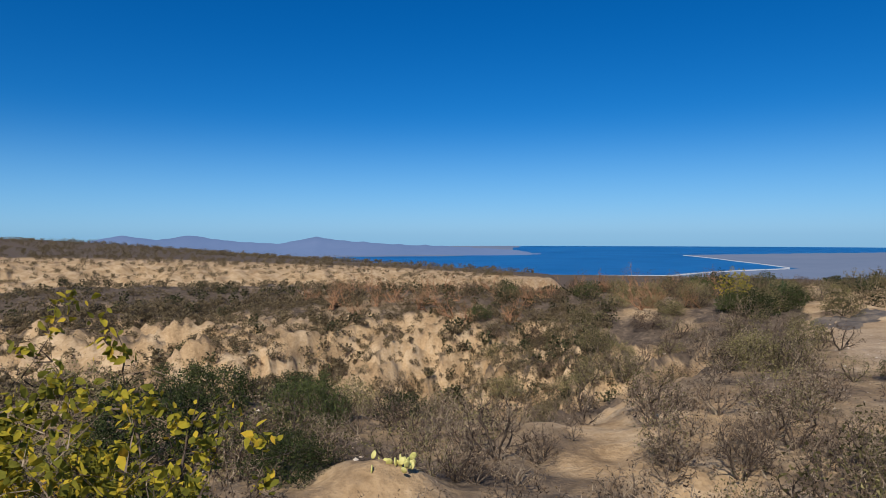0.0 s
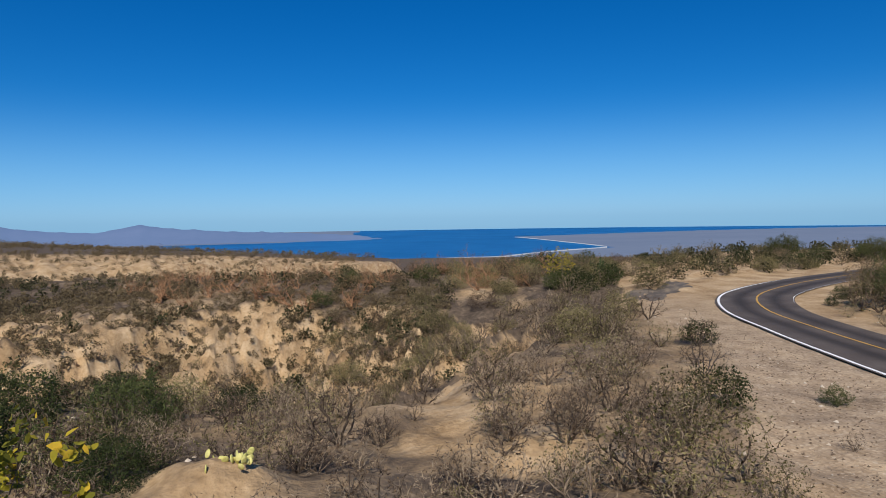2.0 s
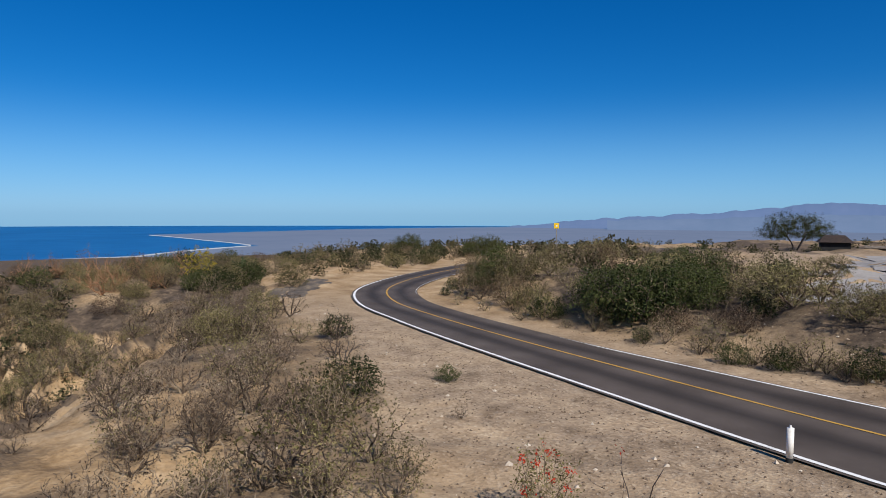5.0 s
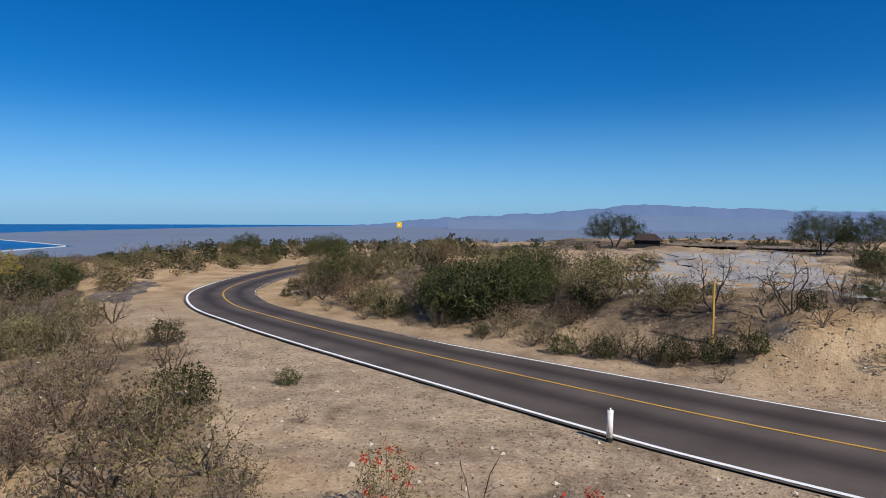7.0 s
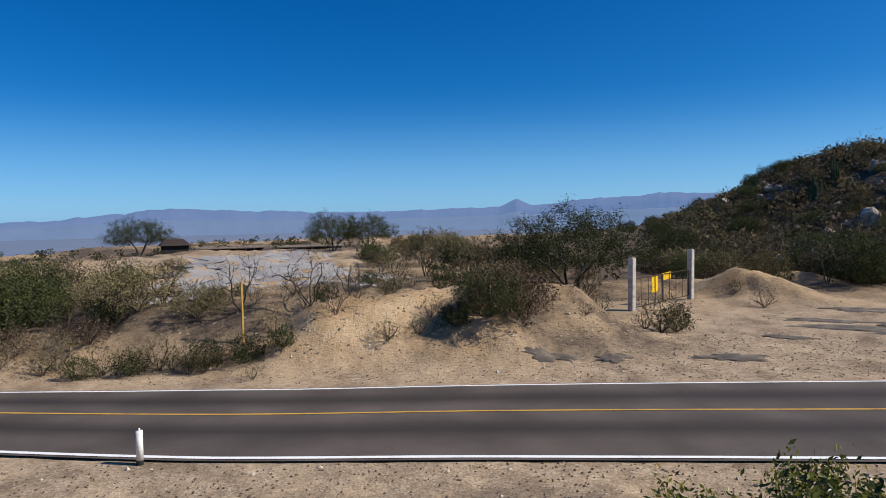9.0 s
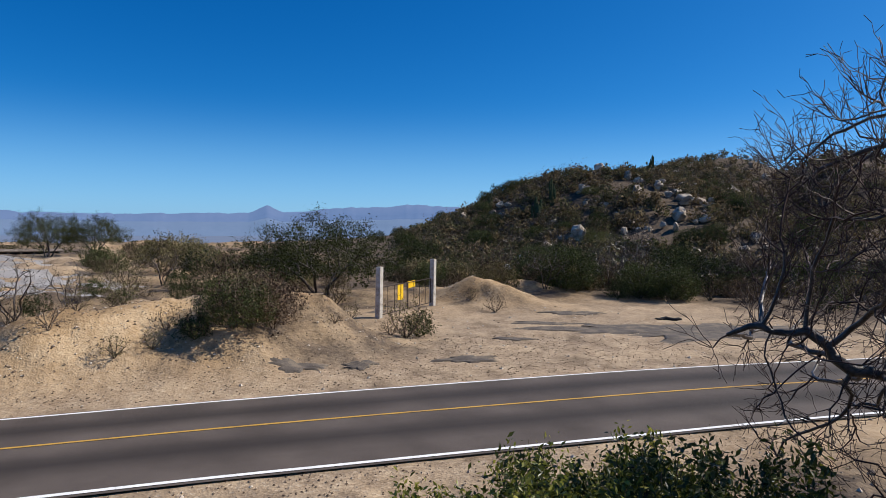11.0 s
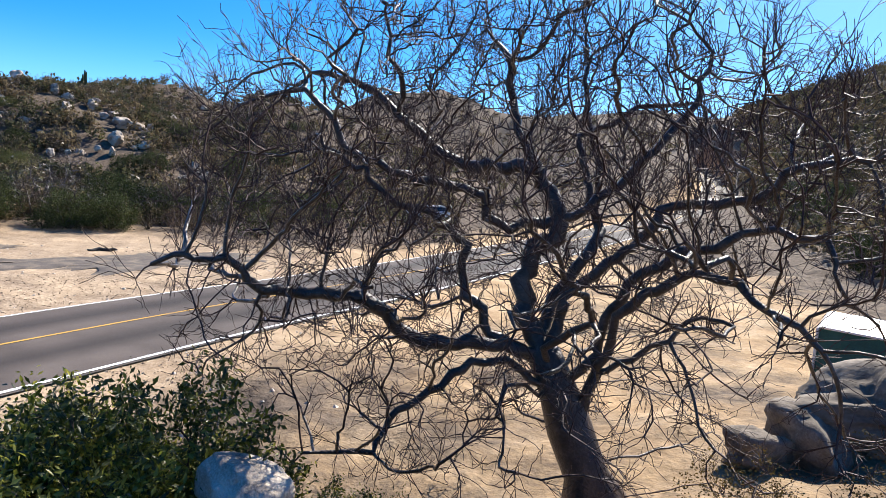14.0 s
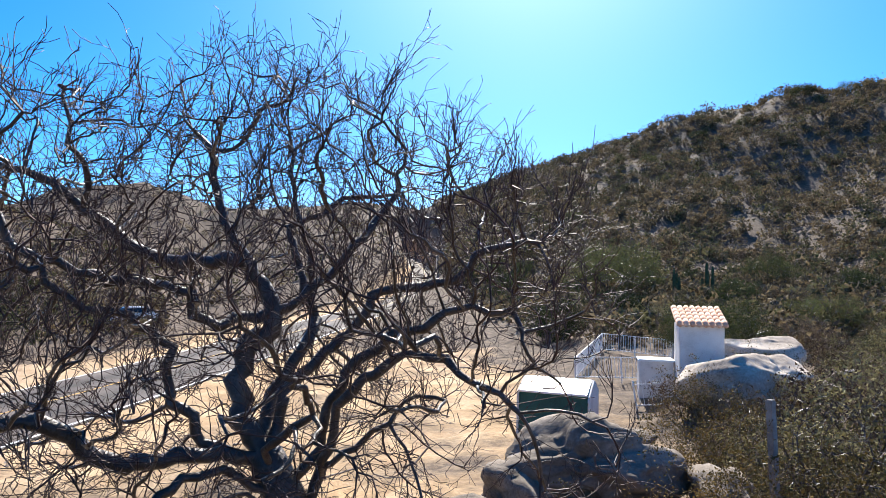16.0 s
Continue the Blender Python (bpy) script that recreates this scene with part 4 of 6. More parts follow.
def low_shrub(seed, height, width, stems, r, mat_leaf_count, size, twig=True):
    """Points and faces of a small plant for thickets: (twigs, leaves)."""
    tw, tips, rng = shrub_arrays(seed, height, width, stems, 2, r, kids=2.2, steps=3)
    a, b = np.array(tw.a), np.array(tw.b)
    keep = rng.permutation(len(a))[:30]
    side = np.cross(b - a, rng.normal(0, 1, a.shape))
    side *= (r * 0.55 / (np.linalg.norm(side, axis=1) + 1e-9))[:, None]
    v = np.stack([a - side, a + side, b + (b - a) * 0.2], 1)[keep]
    return (v.reshape(-1, 3), np.arange(len(v) * 3).reshape(-1, 3)), leaves_arrays(rng, tips, mat_leaf_count, size * 1.1, 0.12, 1.5, 3)


def tuft(seed, count, size, wide=0.6, high=1.0):
    """Leaves packed in an uneven dome, for thickets seen from afar."""
    rng = np.random.default_rng(seed)
    lobes = rng.normal(0, 0.34, (5, 3)) * [wide, wide, 0.3] + [0, 0, 0.42 * high]
    u = rng.normal(0, 1, (count, 3))
    u /= np.linalg.norm(u, axis=1)[:, None]
    c = lobes[rng.integers(0, 5, count)] + u * (rng.uniform(0.3, 1, count) ** 0.5)[:, None] * [wide * 0.62, wide * 0.62, high * 0.42]
    c[:, 2] = np.abs(c[:, 2])
    return leaves_arrays(rng, c, count, size, 0.02, 1.5, 3)


THICKET = [low_shrub(70 + k, 1.1, 1.2, 7, 0.036, 10, 0.1) for k in range(4)]
T_TWIG = [t[0] for t in THICKET]
T_LEAF = [tuft(170 + k, 74, 0.13) for k in range(5)]
H_LEAF = [tuft(180 + k, 72, 0.16, 0.65, 1.1) for k in range(5)]

# ---- scrub, from near to far ----
rnd = random.Random(5)


def shrub_zone(x, y, rng):
    """Where the near shrubs stand: west of the dirt turnout, off the knoll and off the bare patches."""
    edge = turnout_edge(x, y)
    return (x < edge) & (fbm(x * 0.22, y * 0.22, 2, 17) > 0.31)


def bare(x, y):
    """The sandy knob with the prickly pear, and the pale ridge that runs north from it."""
    ac, al = along(x, y, 3.0, 13.0, 7.5, 29.0)
    return math.hypot((x + 1.1) / 1.9, (y - 10.9) / 1.3) < 1 or (abs(ac) < 0.75 and 0 < al < 1)


near = scatter(11, 310, 36, -50, 9.5, 44, 0.6, 1.25, shrub_zone)
for x, y, s in near:
    k = rnd.random()
    pool = DRY if k < 0.6 else DUSTY if k < 0.95 else GREENS
    bearing, d = math.degrees(math.atan2(-x, y)), math.hypot(x, y)
    # on the brink of the gully only low plants grow
    brink = np.interp(bearing, [-50, -22, -14, -7, 36], [4.3, 5.0, 8.0, 12.5, 12.5])
    s = min(s, (EYE - d * math.tan(radians(brink)) - gz(x, y)) / 1.35) if d < 30 else s * 0.7 if bearing > -12 else s
    if s < 0.3 or bare(x, y):
        continue
    place(rnd.choice(pool), x, y, s, rng=rnd)

low = scatter(23, 175, 34, -34, 8.2, 24, 0.4, 0.85, lambda x, y, rng: x < turnout_edge(x, y) - 0.5)
for x, y, s in low:
    bearing, d = math.degrees(math.atan2(-x, y)), math.hypot(x, y)
    s = min(s, (EYE - d * math.tan(radians(13.0 if bearing > -9 else 9.0)) - gz(x, y)) / 1.3)
    if s > 0.25 and not bare(x, y):
        place(rnd.choice(DRY + DRY + DUSTY), x, y, s, rng=rnd)

for x, y, s in scatter(26, 85, -2, -36, 27, 60, 0.8, 1.3, lambda x, y, rng: x < turnout_edge(x, y) - 1.0):
    k = rnd.random()
    place(rnd.choice(BIG_BROWN), x, y, s * 0.5, rng=rnd) if k < 0.45 else place(rnd.choice(DUSTY if k < 0.9 else GREENS), x, y, s, rng=rnd)

bank = lambda x, y, rng: (road_gap(x, y) > 6.0) & (road_gap(x, y) < 17) & (y > 7) & (fbm(x * 0.2, y * 0.2, 2, 19) > 0.36)
for x, y, s in scatter(12, 95, -40, -92, 22, 50, 0.8, 1.5, bank):
    k = rnd.random()
    place(rnd.choice(DUSTY if k < 0.5 else GREENS if k < 0.65 else DRY), x, y, s, rng=rnd)
for x, y, s, pool in ((26.6, 15.9, 1.0, BIG_GREEN), (27.6, 13.3, 0.85, BIG_GREEN), (29.5, 15.4, 0.9, BIG_BROWN), (28.2, 10.6, 0.8, BIG_BROWN), (27.2, 9.0, 0.85, BIG_BROWN), (26.0, 6.5, 0.6, BIG_BROWN), (24.8, 12.6, 0.5, BIG_BROWN), (25.0, 10.2, 0.45, BIG_BROWN), (24.2, 22.3, 0.6, BIG_BROWN), (25.6, 24.4, 0.7, BIG_BROWN), (25.0, 20.2, 0.45, BIG_GREEN),
                      (29.8, 25.0, 0.8, BIG_BROWN), (28.0, 28.5, 0.9, BIG_BROWN), (33.2, 21.2, 0.8, BIG_BROWN), (31.5, 23.8, 0.7, BIG_BROWN), (34.5, 17.5, 0.75, BIG_GREEN), (32, 32, 0.9, BIG_BROWN), (36, 35, 0.8, BIG_GREEN), (23.8, -4.9, 0.95, BIG_BROWN[:1]), (24.6, -5.6, 0.8, BIG_BROWN[:1]), (23.6, -4.3, 0.6, BIG_GREEN), (25.6, -5.2, 0.7, BIG_BROWN[1:]), (30, 27, 0.7, BIG_GREEN), (43, 12, 0.6, BIG_BROWN), (46, -4, 1.0, BIG_BROWN), (44, -8, 0.9, BIG_BROWN), (48, -11, 0.9, BIG_GREEN), (52, -6, 1.0, BIG_BROWN), (53, -14, 1.0, BIG_GREEN)):
    while float(road_gap(np.array([x]), np.array([y]))[0]) < 3.9 + 1.9 * s:
        x, y = x + 0.25, y - 0.1
    place(rnd.choice(pool), x, y, s, rng=rnd)
for x, y, s in ((22.9, 6.6, 0.62), (22.6, 5.4, 0.6), (22.9, 4.2, 0.62), (22.8, 7.9, 0.6), (22.6, 9.4, 0.55), (23.0, 3.0, 0.5), (23.0, -0.6, 0.45), (23.3, -1.7, 0.45), (23.2, 10.8, 0.6), (23.6, 12.4, 0.6)):
    place(rnd.choice(DUSTY + GREENS), x, y, s * 1.25, rng=rnd)

# darker bushes where the knoll falls to the gully
for az, d, s in ((24, 15, 0.6), (17, 14, 0.5), (30, 20, 0.7), (12, 17.5, 0.5), (20, 20, 0.6), (27, 11.5, 0.42), (14, 12, 0.35), (9, 19, 0.5), (33, 14, 0.55), (4, 22, 0.5), (22, 26, 0.7), (13, 25, 0.6)):
    place(rnd.choice(BIG_BROWN + BIG_GREEN[:1]), *at(az, d), s, rng=rnd)
# low growth at the foot of the cut bank, along the inside of the bend
for x, y, s in scatter(45, 50, -36, -86, 20, 48, 0.35, 0.75, lambda x, y, rng: (road_gap(x, y) > 2.9) & (road_gap(x, y) < 5.0) & (y > 1.5), 2.9):
    k = rnd.random()
    place(rnd.choice(GREENS if k < 0.3 else DUSTY if k < 0.75 else DRY), x, y, s, rng=rnd, clear=2.5 if y > 10 else 3.0)
# scrub beyond the bend
for x, y, s in scatter(44, 80, -18, -50, 45, 84, 0.9, 1.6, lambda x, y, rng: np.abs(road_gap(x, y)) > 5):
    k = rnd.random()
    place(rnd.choice(GREENS if k < 0.25 else DUSTY if k < 0.6 else BIG_BROWN), x, y, s if k < 0.6 else s * 0.45, rng=rnd)

gully = lambda x, y, rng: (x < 22) & (spurs(x, y)[0] + 0.35 * spurs(x, y)[1] < 0.42 + 0.5 * (rng.random(x.shape) < 0.18))
rimland = lambda x, y, rng: (road_gap(x, y) < 0) | (y < -60) | (x > 60)
spots = np.vstack([scatter(13, 1700, 40, -14, 26, 52, 0.3, 0.8, gully), scatter(14, 1200, 40, -48, 52, 105, 0.5, 0.95, rimland), scatter(20, 1300, 42, -8, 195, 430, 1.0, 2.2), scatter(22, 1500, 42, -6, 138, 200, 0.6, 1.3), scatter(27, 1300, 42, 7, 24, 62, 0.5, 1.1, gully), scatter(28, 450, 40, -30, 54, 78, 0.6, 1.0, rimland), scatter(33, 1100, 42, 9, 20, 60, 0.4, 0.8, lambda x, y, rng: spurs(x, y)[1] < 0.5), scatter(36, 2600, 40, -12, 33, 60, 0.2, 0.5, lambda x, y, rng: spurs(x, y)[1] < 0.45 + 0.5 * (rng.random(x.shape) < 0.15))])
stuff_object("scrub_twigs", FAR_TWIG, "grey-brown leafless scrub covering the slopes", "scrub", 1, T_TWIG, spots)
stuff_object("scrub_leaves", FAR_DRY, "dry brown scrub leaves over the slopes", "scrub", 1, T_LEAF, spots)
green_spots = np.vstack([scatter(15, 420, 40, -14, 26, 80, 0.6, 1.2, gully), scatter(16, 260, -30, -60, 44, 110, 0.8, 1.6), scatter(17, 420, -58, -118, 48, 170, 0.5, 1.3, lambda x, y, rng: (fbm(x * 0.05, y * 0.05, 2, 29) > 0.45) & (((x - 60) / 26) ** 2 + ((y - 10) / 15) ** 2 > 1))])
stuff_object("green_scrub", FAR_OLIVE, "olive green scrub dotted over dry land", "scrub", 2, T_LEAF, green_spots)

hill = lambda x, y, rng: (y < -24) & (x > 14)
slope = np.vstack([scatter(18, 2300, -114, -165, 50, 180, 0.9, 2.0, hill), scatter(30, 2200, -117, -150, 56, 150, 0.9, 2.2, hill)])
big_hill = np.vstack([scatter(19, 4400, -187, -226, 46, 240, 1.1, 2.8, lambda x, y, rng: x < -14), scatter(21, 1100, -158, -192, 110, 400, 1.0, 2.4, lambda x, y, rng: np.abs(road_gap(x, y)) > 9)])
stones_at = np.array([at(az, d) for az, d in ((-129.8, 103), (-131.4, 118), (-136.0, 103), (-138.2, 97), (-137.7, 91), (-129.7, 87), (-133.4, 87), (-123.0, 108), (-133.6, 107), (-143.3, 85), (-141.6, 128), (-136.4, 88))])
slope = slope[np.min(np.hypot(slope[:, None, 0] - stones_at[None, :, 0] * 0.97, slope[:, None, 1] - stones_at[None, :, 1] * 0.97), axis=1) > 3.0]
hill_spots = np.vstack([slope, big_hill])
stuff_object("hill_scrub_twigs", FAR_TWIG, "leafless grey scrub on the hillsides", "scrub", 3, T_TWIG, hill_spots)
stuff_object("hill_scrub_leaves", FAR_OLIVE, "dull green scrub on the hillsides", "scrub", 3, H_LEAF, np.vstack([slope[::2], big_hill[::3]]))
stuff_object("hill_scrub_dry_leaves", FAR_DRY, "brown dry scrub on the hillsides", "scrub", 4, H_LEAF, np.vstack([slope[1::2], big_hill[1::3], big_hill[2::3]]))
# thicket at the foot of the rocky hill
for x, y, s in scatter(24, 46, -112, -150, 47, 60, 0.6, 1.15, lambda x, y, rng: (road_gap(x, y) > 10) & (y < -14)):
    place(rnd.choice(BIG_BROWN + BIG_BROWN + BIG_GREEN), x, y, s, rng=rnd)
for x, y, s in scatter(25, 105, -112, -155, 58, 140, 0.6, 1.1, hill):
    if np.min(np.hypot(x - stones_at[:, 0] * 0.96, y - stones_at[:, 1] * 0.96)) < 4.5:
        continue
    place(rnd.choice(BIG_BROWN + BIG_GREEN), x, y, s, rng=rnd)
place(BIG_GREEN[0], *at(-137.2, 47.5), 0.95, rng=rnd)
# trees on the slopes in the south-west
for az, d, s in ((-202.3, 78, 1.35), (-210.3, 38, 0.72), (-218, 60, 0.7), (-214, 90, 0.8)):
    place(rnd.choice(MESQUITE), *at(az, d), s, rng=rnd)
for az, d, s in ((-216, 16, 0.8), (-220.5, 15, 0.9), (-224, 18, 1.1), (-218, 22, 1.05), (-213, 17.5, 0.8), (-221, 20, 1.2), (-216, 14.5, 0.8), (-224, 13.5, 1.0), (-212, 19.5, 0.55), (-222, 26, 1.0), (-215, 25, 0.7), (-228, 14, 0.9), (-225, 24, 1.0), (-220, 32, 1.0), (-216, 46, 1.1), (-211, 52, 1.1), (-206, 56, 1.0), (-201, 58, 1.1), (-222, 42, 1.1), (-208, 64, 1.1), (-213, 62, 1.1), (-197, 66, 1.0), (-194, 72, 1.0)):
    place(rnd.choice(BIG_BROWN), *at(az, d), s, rng=rnd)

for x, y, s in scatter(29, 60, -90, -109.5, 34, 72, 0.8, 1.5, lambda x, y, rng: (road_gap(x, y) > 13) & (((x - 50) / 21) ** 2 + ((y - 8) / 8) ** 2 > 1)):
    k = rnd.random()
    place(rnd.choice(DUSTY if k < 0.3 else GREENS if k < 0.7 else BIG_BROWN), x, y, s if k < 0.7 else s * 0.5, rng=rnd)

for x, y, s in scatter(34, 44, -190, -226, 48, 120, 0.7, 1.3, lambda x, y, rng: x < -12):
    place(rnd.choice(BIG_BROWN + BIG_GREEN), x, y, s, rng=rnd)
for x, y, s in scatter(35, 26, -76, -100, 23, 33, 0.45, 0.85, lambda x, y, rng: road_gap(x, y) > 5.5):
    place(rnd.choice(DUSTY + GREENS), x, y, s, rng=rnd)

for x, y, s in ((23.6, -3.0, 0.8), (24.3, -2.2, 0.7), (26.4, -9.6, 0.55), (25.0, -8.4, 0.5), (24.0, 1.2, 0.75), (25.2, 2.4, 0.7), (24.4, 3.4, 0.8), (35.4, -20.8, 0.6), (38.4, -24.4, 0.7)):
    place(rnd.choice(DUSTY + DRY), x, y, s, rng=rnd)

# small trees along the hills' skylines
for az, d, s in ((-121, 108, 0.8), (-126.4, 110, 1.1), (-128.4, 112, 0.8), (-133.2, 122, 1.2), (-135.8, 124, 1.0), (-138.6, 126, 1.1), (-141.2, 130, 1.5), (-143.4, 128, 1.1), (-126.8, 92, 1.3), (-127.6, 78, 1.4), (-134.6, 80, 1.2), (-124.2, 84, 1.2)):
    place(rnd.choice(BARE), *at(az, d), s, rng=rnd)
for az, d, s in ((-141.0, 128, 0.45), (-131.2, 82, 0.5), (-130.6, 100, 0.35), (-205, 190, 0.6), (-209, 205, 0.7), (-212.5, 215, 0.7), (-216.5, 220, 0.8), (-219.5, 225, 0.9), (-199, 150, 0.6)):
    place(rnd.choice(MESQUITE), *at(az, d), s, rng=rnd)
# copper-barked trees along the rim
for k in range(80):
    az, d = rnd.uniform(12, -23), rnd.uniform(49, 66)
    place(rnd.choice(RUSTY), *at(az, d), rnd.uniform(0.45, 0.75), rng=rnd)

# mesquites and bare trees east of the road
for az, d, s in ((-107.6, 43.5, 1.18), (-72, 92, 1.0), (-87.2, 80, 0.85), (-90.4, 78, 0.75), (-53.2, 66, 0.5), (-47.5, 76, 0.55), (-41, 84, 0.5)):
    place(rnd.choice(MESQUITE), *at(az, d), s, rng=rnd)
for az, d, s in ((-79.4, 26.4, 0.75), (-84.9, 25.6, 0.85), (-88.2, 26.2, 0.55), (-95, 40, 0.9), (-98, 46, 0.8)):
    place(rnd.choice(BARE), *at(az, d), s, rng=rnd)


# ---- boulders ----
def boulder_mesh(seed, detail=3, flat=0.75, mat=ROCK, rough=0.35, cuts=16):
    """A weathered block: a ball cut by planes, with rough faces."""
    rng = np.random.default_rng(seed)
    normals = rng.normal(0, 1, (cuts, 3))
    normals /= np.linalg.norm(normals, axis=1)[:, None]
    depth = rng.uniform(0.42, 0.85, cuts)
    bm = bmesh.new()
    bmesh.ops.create_icosphere(bm, subdivisions=detail, radius=1)
    off = Vector((seed * 7.3, seed * 3.1, seed))
    for v in bm.verts:
        p = v.co.normalized()
        c = normals @ np.array(p)
        lim = min(1.0, float(np.min(np.where(c > 0.05, depth / np.maximum(c, 0.05), 9))))
        n = noise.noise(p * 1.3 + off) * rough * 0.5 + noise.noise(p * 3.1 + off) * rough * 0.25 - abs(noise.noise(p * 6 + off)) * rough * 0.16 - abs(noise.noise(p * 15 + off)) * rough * 0.07
        v.co = p * (lim + n)
        v.co.z *= flat
    return bm_mesh("boulder", bm, mat, detail > 3)


BOULDERS = [boulder_mesh(k + 1, rough=0.42, cuts=11) for k in range(5)]


def boulder(x, y, size, k, label, mesh=None, turn=0, sink=0.32, tilt=0, group="hillside boulders", tall=1.0, wide=1.0):
    ob = new("boulder", mesh or BOULDERS[k % 5])
    ob.matrix_basis = pose(x, y, gz(x, y) + size * (0.75 - sink) * tall, tilt, 0, turn) @ Matrix.Diagonal((size * wide, size * 0.85, size * tall, 1))
    return tagged(ob, label, "boulder", group)


CLUSTERS = ((-129.8, 103, 1.0), (-131.4, 118, 1.9), (-136.0, 103, 1.5), (-138.2, 97, 1.8), (-137.7, 91, 1.9), (-139.6, 97, 0.9), (-129.7, 87, 1.7), (-133.4, 87, 0.9), (-123.0, 108, 1.15), (-130.1, 98, 0.7), (-133.6, 107, 1.25), (-143.3, 85, 1.1), (-141.6, 128, 1.9), (-136.4, 88, 0.9), (-143.2, 87, 1.0))
for az, d, s in CLUSTERS:
    x, y = at(az, d)
    boulder(x, y, s * 0.7, rnd.randrange(5), "big pale granite boulder on the scrubby hillside", sink=0.1, turn=rnd.uniform(0, 360), tilt=rnd.uniform(-25, 25), tall=rnd.uniform(0.8, 1.4), wide=rnd.uniform(0.9, 1.3))
    for k in range(rnd.randrange(3, 6)):
        a, r = rnd.uniform(0, 6.283), rnd.uniform(0.8, 2.6) * s
        boulder(x + math.cos(a) * r, y + math.sin(a) * r, s * rnd.uniform(0.22, 0.6), rnd.randrange(5), "pale granite boulder leaning in a cluster on the hillside", turn=rnd.uniform(0, 360), tilt=rnd.uniform(-30, 30), tall=rnd.uniform(0.7, 1.4), wide=rnd.uniform(0.9, 1.5))
for x, y, s in scatter(31, 130, -119, -160, 66, 165, 0.25, 0.8, lambda x, y, rng: fbm(x * 0.05, y * 0.05, 2, 33) > 0.45):
    boulder(x, y, s * rnd.uniform(0.8, 1.7), rnd.randrange(5), "pale granite boulder on the scrubby hillside", turn=rnd.uniform(0, 360), tilt=rnd.uniform(-20, 20))


# ---- the bare tree beside the viewer ----
def hero_tree():
    rng = np.random.default_rng(81)
    x, y = at(-178.6, 8.6)
    z = gz(x, y)
    ob = empty("bare_tree", pose(x, y, z))
    trunk = [(0.01, -0.19, -0.3), (0.1, -0.19, 0.05), (0.24, -0.18, 0.42), (0.5, -0.19, 0.99), (0.71, -0.2, 1.5), (0.92, -0.2, 1.93)]
    start, above = list(trunk), list(range(-1, len(trunk) - 1))

    def limb(foot, *path):
        """A crooked main limb, from the node with the number foot. Returns the numbers of the nodes at its bends."""
        last, p, bends = foot, np.array(start[foot]), []
        for q in path:
            q = np.array(q)
            bow = rng.normal(0, 0.05, 3)
            cuts = max(1, int(np.linalg.norm(q - p) / 0.14))
            for c in range(1, cuts + 1):
                s = c / cuts
                start.append(p + (q - p) * s + bow * 4 * s * (1 - s) + (rng.normal(0, 0.025, 3) if c < cuts else 0))
                above.append(last)
                last = len(start) - 1
            bends.append(last)
            p = q
        return bends

    # low sweep towards the road, long level limb, and the tall crooked ones
    limb(4, (1.37, 0.13, 1.87), (1.97, 0.55, 1.71), (2.27, 0.84, 1.43), (2.55, 1.15, 1.22), (2.64, 1.34, 0.97), (2.99, 1.64, 0.9), (3.39, 1.95, 0.82))
    limb(5, (1.69, 0.08, 2.02), (2.35, 0.45, 2.0), (2.73, 0.68, 2.24), (2.97, 0.88, 2.52), (3.39, 1.11, 2.62), (4.11, 1.55, 2.66), (4.28, 1.71, 2.9), (4.53, 1.94, 3.02), (4.87, 2.19, 3.07), (5.1, 2.51, 2.81))
    limb(5, (1.75, -0.11, 2.24), (2.06, -0.09, 2.6), (2.13, -0.13, 3.05), (2.05, -0.15, 3.28), (2.54, -0.01, 3.67), (3.01, 0.14, 3.74), (3.43, 0.25, 4.22), (4.02, 0.47, 4.58))
    mid = limb(5, (1.26, -0.3, 2.37), (1.37, -0.38, 2.85), (1.22, -0.5, 3.31), (0.91, -0.59, 3.72), (1.24, -0.6, 4.32), (1.62, -0.64, 4.88), (1.8, -0.71, 5.5), (1.96, -0.68, 6.0))
    limb(5, (0.74, -0.36, 2.61), (0.5, -0.47, 2.92), (-0.05, -0.59, 3.41), (-0.34, -0.58, 3.94), (-1.02, -0.43, 4.07), (-1.63, -0.23, 4.34), (-2.01, -0.05, 4.62), (-2.57, 0.21, 4.75))
    limb(4, (0.22, -0.08, 2.33), (-0.02, 0.01, 2.89), (-0.43, 0.12, 3.29), (-0.99, 0.22, 3.56), (-1.56, 0.36, 3.86), (-2.01, 0.57, 3.83), (-2.11, 0.65, 3.46))
    fork = limb(3, (0.22, -0.08, 1.83), (-0.18, 0.11, 2.08), (-0.58, 0.33, 2.43), (-0.88, 0.56, 2.8), (-1.2, 0.71, 2.77))
    limb(fork[0], (0.06, 0.11, 2.61), (-0.28, 0.27, 2.98), (-0.73, 0.45, 3.28), (-1.2, 0.66, 3.25), (-1.45, 0.85, 3.02), (-1.98, 1.08, 2.7))
    limb(4, (0.9, 0.16, 2.09), (0.58, 0.43, 2.39), (0.31, 0.62, 2.59), (0.35, 0.72, 2.77))
    limb(4, (0.91, 0.11, 1.45), (1.29, 0.42, 1.61), (1.34, 0.63, 1.27), (1.2, 0.81, 0.9))
    limb(mid[3], (1.54, -0.25, 3.52), (1.84, -0.14, 3.67), (1.87, -0.14, 3.94), (2.6, 0.0, 4.1), (3.11, 0.13, 4.16), (3.78, 0.3, 4.5), (4.27, 0.49, 5.16))
    high = limb(mid[4], (2.0, -0.67, 4.4), (2.83, -0.66, 4.56), (3.34, -0.59, 4.97), (3.69, -0.56, 5.3), (4.46, -0.31, 5.5))
    limb(high[2], (3.2, -0.2, 5.5), (3.3, 0.0, 5.95), (3.37, 0.07, 6.34))
